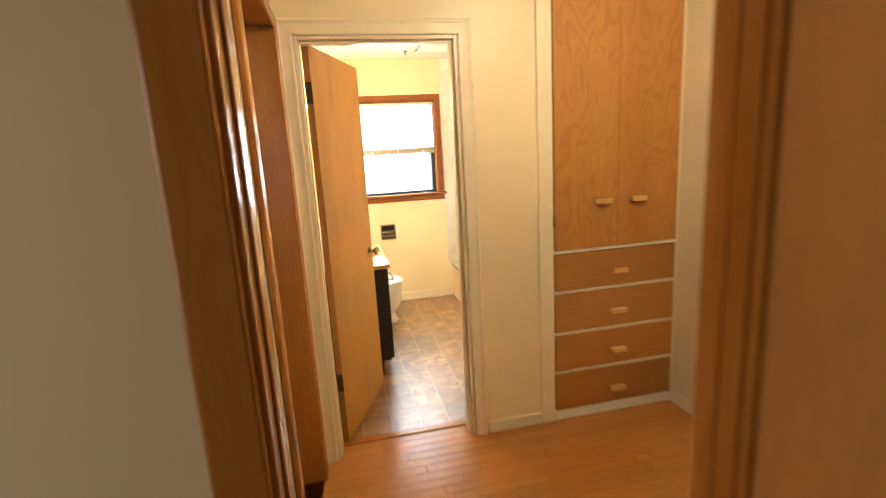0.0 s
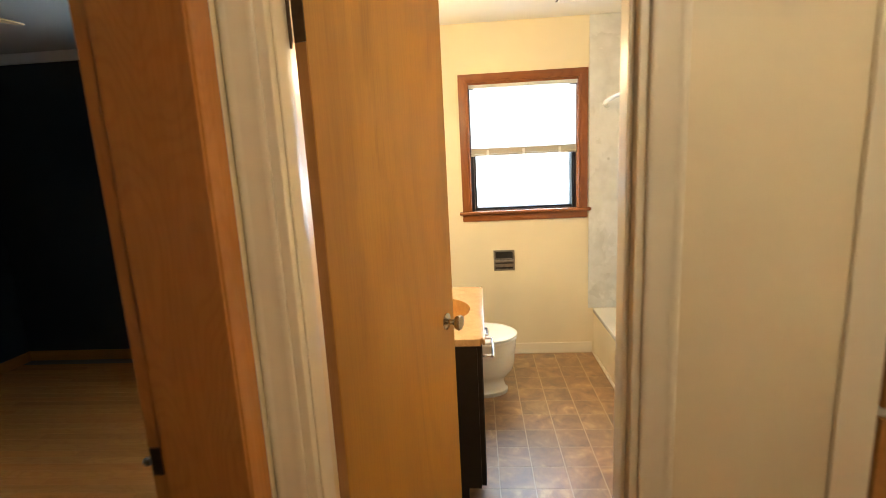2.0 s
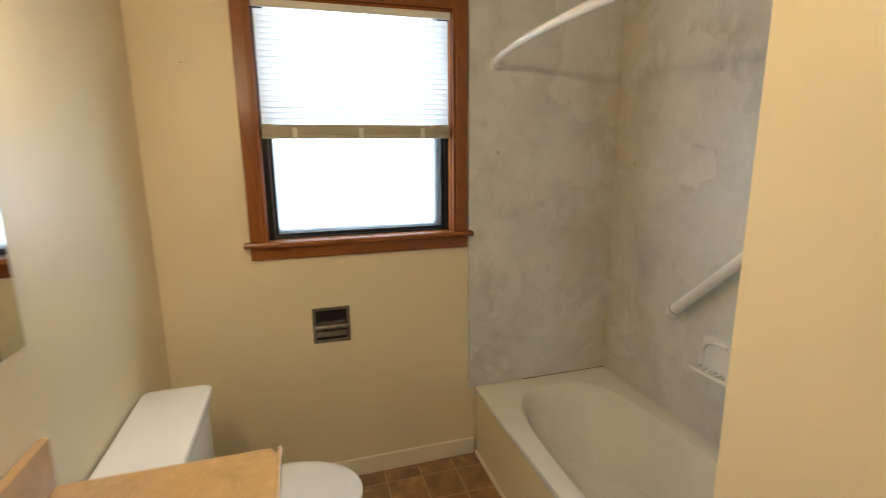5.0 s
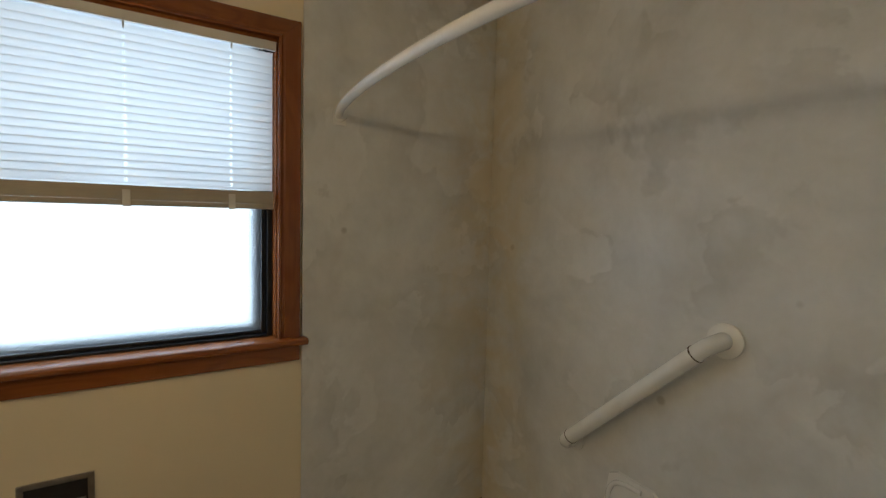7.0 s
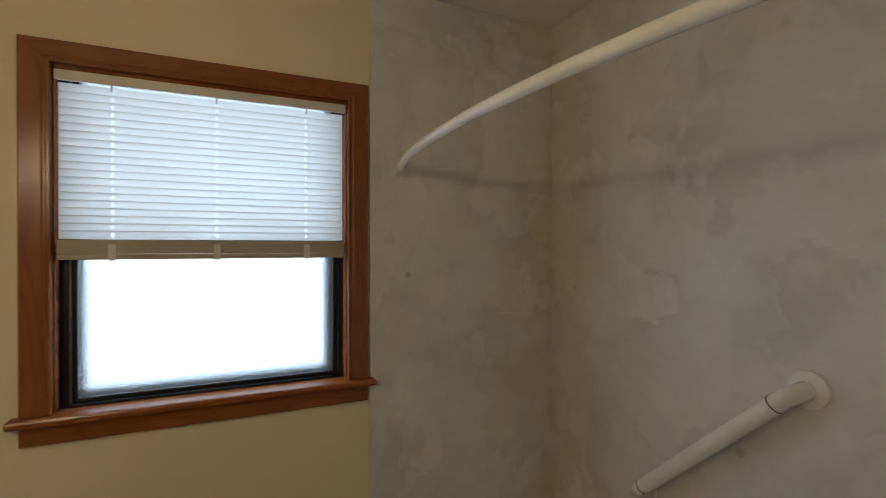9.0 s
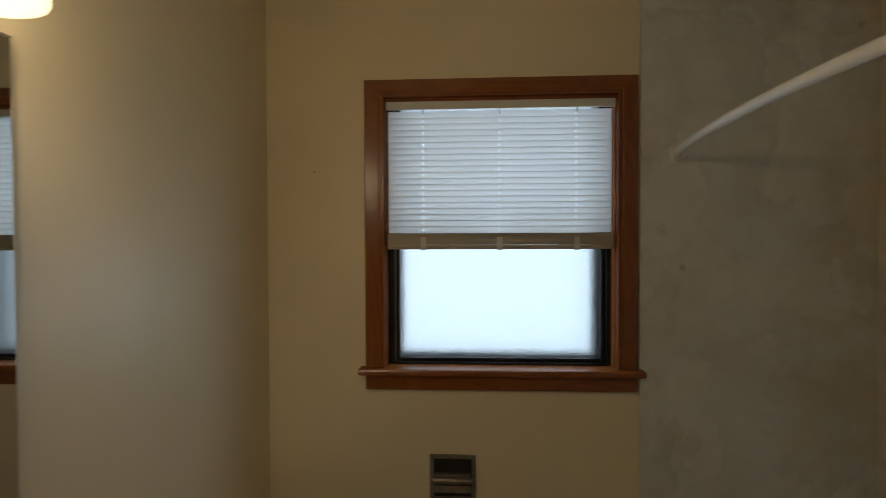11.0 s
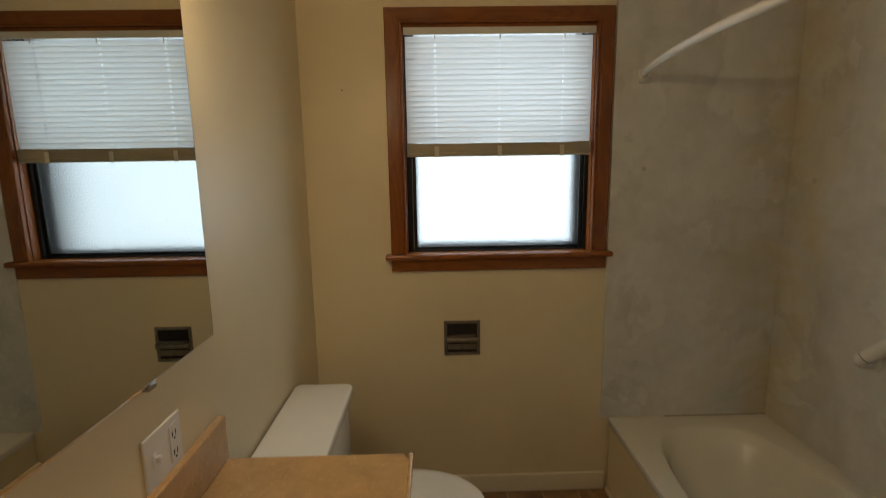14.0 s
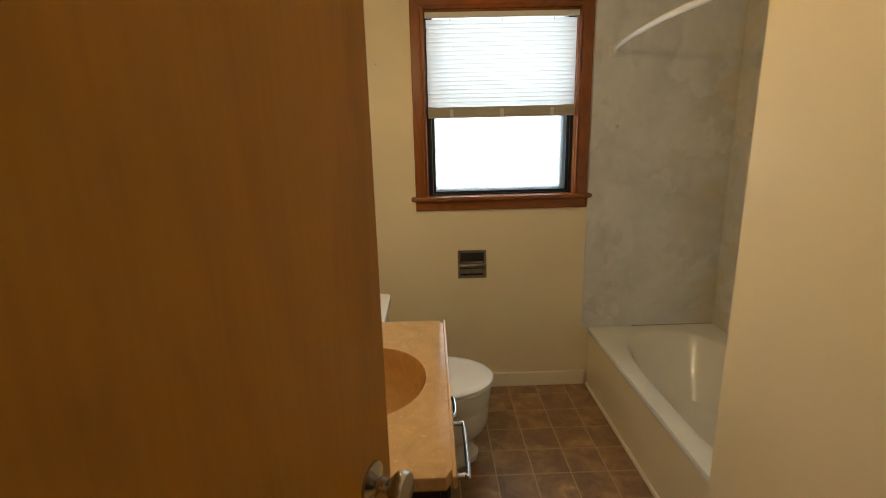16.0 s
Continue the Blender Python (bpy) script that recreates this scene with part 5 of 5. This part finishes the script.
bb = thing("bedroom_blind", (-0.7, BED_N, 0.9), "white slatted blind with open slats on the bedroom window", "blind")
part("headrail", boxes((-1.325, -0.165, BED_N - 0.085, BED_N - 0.022, 2.075, 2.125), bev=0.004), M_white, bb)
bsl = mesh_of("slat", boxes((-1.315, -0.175, BED_N - 0.078, BED_N - 0.028, 0.0, 0.0022)), M_slat)
for i in range(27):
    ob = new("slat", bsl)
    ob.parent = bb
    ob.matrix_parent_inverse = Matrix.Translation(-Vector(bb.location))
    ob.location = (0, 0, 2.045 - i * 0.0435)
part("bottom_rail", boxes((-1.315, -0.175, BED_N - 0.076, BED_N - 0.030, 0.866, 0.885), bev=0.003), M_white, bb)
for xx in (-1.10, -0.70, -0.30):
    bm = bmesh.new()
    tube(bm, [(xx, BED_N - 0.081, 2.08), (xx, BED_N - 0.081, 0.87)], 0.0015, 6)
    part("ladder_cord", bm, M_white, bb)
# bedroom ceiling fan
FANX, FANY, FAN_C = -1.66, 3.04, HALL_C + 0.005
cfan = thing("ceiling_fan", (FANX, FANY, FAN_C), "bedroom ceiling fan with five pale maple blades at rest", "ceiling fan")
bm = bmesh.new()
spin(bm, [(0.062, 0.0), (0.064, -0.012), (0.050, -0.045), (0.022, -0.062), (0.014, -0.066), (0.014, -0.125)], (FANX, FANY, FAN_C), "z", 28)
part("canopy", bm, M_nickel, cfan, "nickel canopy and short rod", True)
bm = bmesh.new()
spin(bm, [(0.020, -0.120), (0.070, -0.132), (0.098, -0.150), (0.104, -0.185), (0.104, -0.225), (0.090, -0.252), (0.050, -0.270), (0.012, -0.276)], (FANX, FANY, FAN_C), "z", 36)
part("motor_housing", bm, M_nickel, cfan, "round nickel motor housing", True)


def blade_outline():
    """A long blade with a rounded tip, along +x."""
    pts = [(0.155, -0.042), (0.30, -0.056), (0.50, -0.064), (0.575, -0.062), (0.607, -0.048), (0.620, -0.022)]
    return pts + [(x, -y) for x, y in reversed(pts)]


for k in range(5):
    turn = Matrix.Translation((FANX, FANY, FAN_C - 0.243)) @ Matrix.Rotation(radians(5 + 72 * k), 4, "Z") @ Matrix.Rotation(radians(10), 4, "X")
    bm = bmesh.new()
    loft(bm, [[(x, y, 0.0) for x, y in blade_outline()], [(x, y, 0.006) for x, y in blade_outline()]])
    bmesh.ops.transform(bm, matrix=turn, verts=bm.verts)
    blade = part("blade", bm, M_blade, cfan)
    bm = boxes((0.080, 0.235, -0.016, 0.016, 0.0062, 0.012), (0.195, 0.245, -0.036, 0.036, 0.0062, 0.010), bev=0.002)
    bmesh.ops.transform(bm, matrix=turn, verts=bm.verts)
    part("blade_iron", bm, M_nickel, cfan, "nickel blade arm")

bo = thing("bedroom_outlet", (-2.25, BED_N, 0.31), "white outlet plate on the dark teal wall", "wall plate")
part("plate", boxes((-2.285, -2.215, BED_N - 0.006, BED_N, 0.255, 0.370), bev=0.002), M_white, bo)
for zz in (0.285, 0.340):
    part("socket", boxes((-2.266, -2.234, BED_N - 0.008, BED_N - 0.006, zz - 0.014, zz + 0.014), bev=0.001), M_white, bo)
rg = thing("wall_register", (-1.0, BED_N, 0.11), "white slotted wall heating register", "vent")
part("frame", boxes((-1.115, -0.885, BED_N - 0.012, BED_N - 0.016 + 0.004, 0.02, 0.21), (-1.115, -0.885, BED_N - 0.022, BED_N - 0.0165, 0.02, 0.21), bev=0.002), M_vent, rg)
for k in range(8):
    part("slat", boxes((-1.10, -0.90, BED_N - 0.030, BED_N - 0.0225, 0.040 + k * 0.020, 0.050 + k * 0.020), bev=0.001), M_vent, rg)

# ---- floor pieces ----
rnd = random.Random(4)


def planks(floor, name, mat, x0, x1, y0, y1, width, limit):
    """Strips along x with staggered ends, sharing a few lengths."""
    lengths = (0.45, 0.62, 0.80, 1.05)
    shared = {}
    rest = bmesh.new()
    count = 0
    y = y0
    while y < y1 - 0.01:
        w = min(width, y1 - y)
        x = x0 - rnd.random() * 0.4
        while x < x1:
            length = rnd.choice(lengths)
            a, b = max(x, x0), min(x + length, x1)
            x += length
            if b - a < 0.02:
                continue
            key = (round(b - a, 4), round(w, 4))
            if key not in shared:
                shared[key] = mesh_of(name, boxes((0.0004, b - a - 0.0004, 0.0004, w - 0.0004, -0.012, 0.0), bev=0.0008), mat)
            if count < limit:
                ob = new(name, shared[key])
                ob.location = (a, y, 0.0)
                ob.parent = floor
                count += 1
        y += width


planks(floor_hall, "plank", M_plank, -0.05, 2.06, -0.7, 2.505, 0.0572, 300)
planks(floor_bedroom, "plank", M_plank_bed, -3.31, 0.05, 1.5, 5.03, 0.0572, 330)
TP = 0.162
tile_mesh = mesh_of("tile", boxes((0.0028, TP - 0.0028, 0.0028, TP - 0.0028, -0.002, 0.0), bev=0.0004), M_tile)
ix0 = 1.074 - 7 * TP
iy0 = 4.715 - 14 * TP
for i in range(9):
    for j in range(16):
        x, y = ix0 + i * TP, iy0 + j * TP
        if x > 1.37 or y > 4.97 or y < 2.55:
            continue
        ob = new("tile", tile_mesh)
        ob.location = (x, y, 0.0)
        ob.parent = floor_bath
cut = iy0 + TP - 2.545
cut_mesh = mesh_of("tile", boxes((0.0028, TP - 0.0028, 0.0, cut - 0.0028, -0.002, 0.0), bev=0.0004), M_tile)
for i in range(9):
    ob = new("tile", cut_mesh)
    ob.location = (ix0 + i * TP, 2.545, 0.0)
    ob.parent = floor_bath
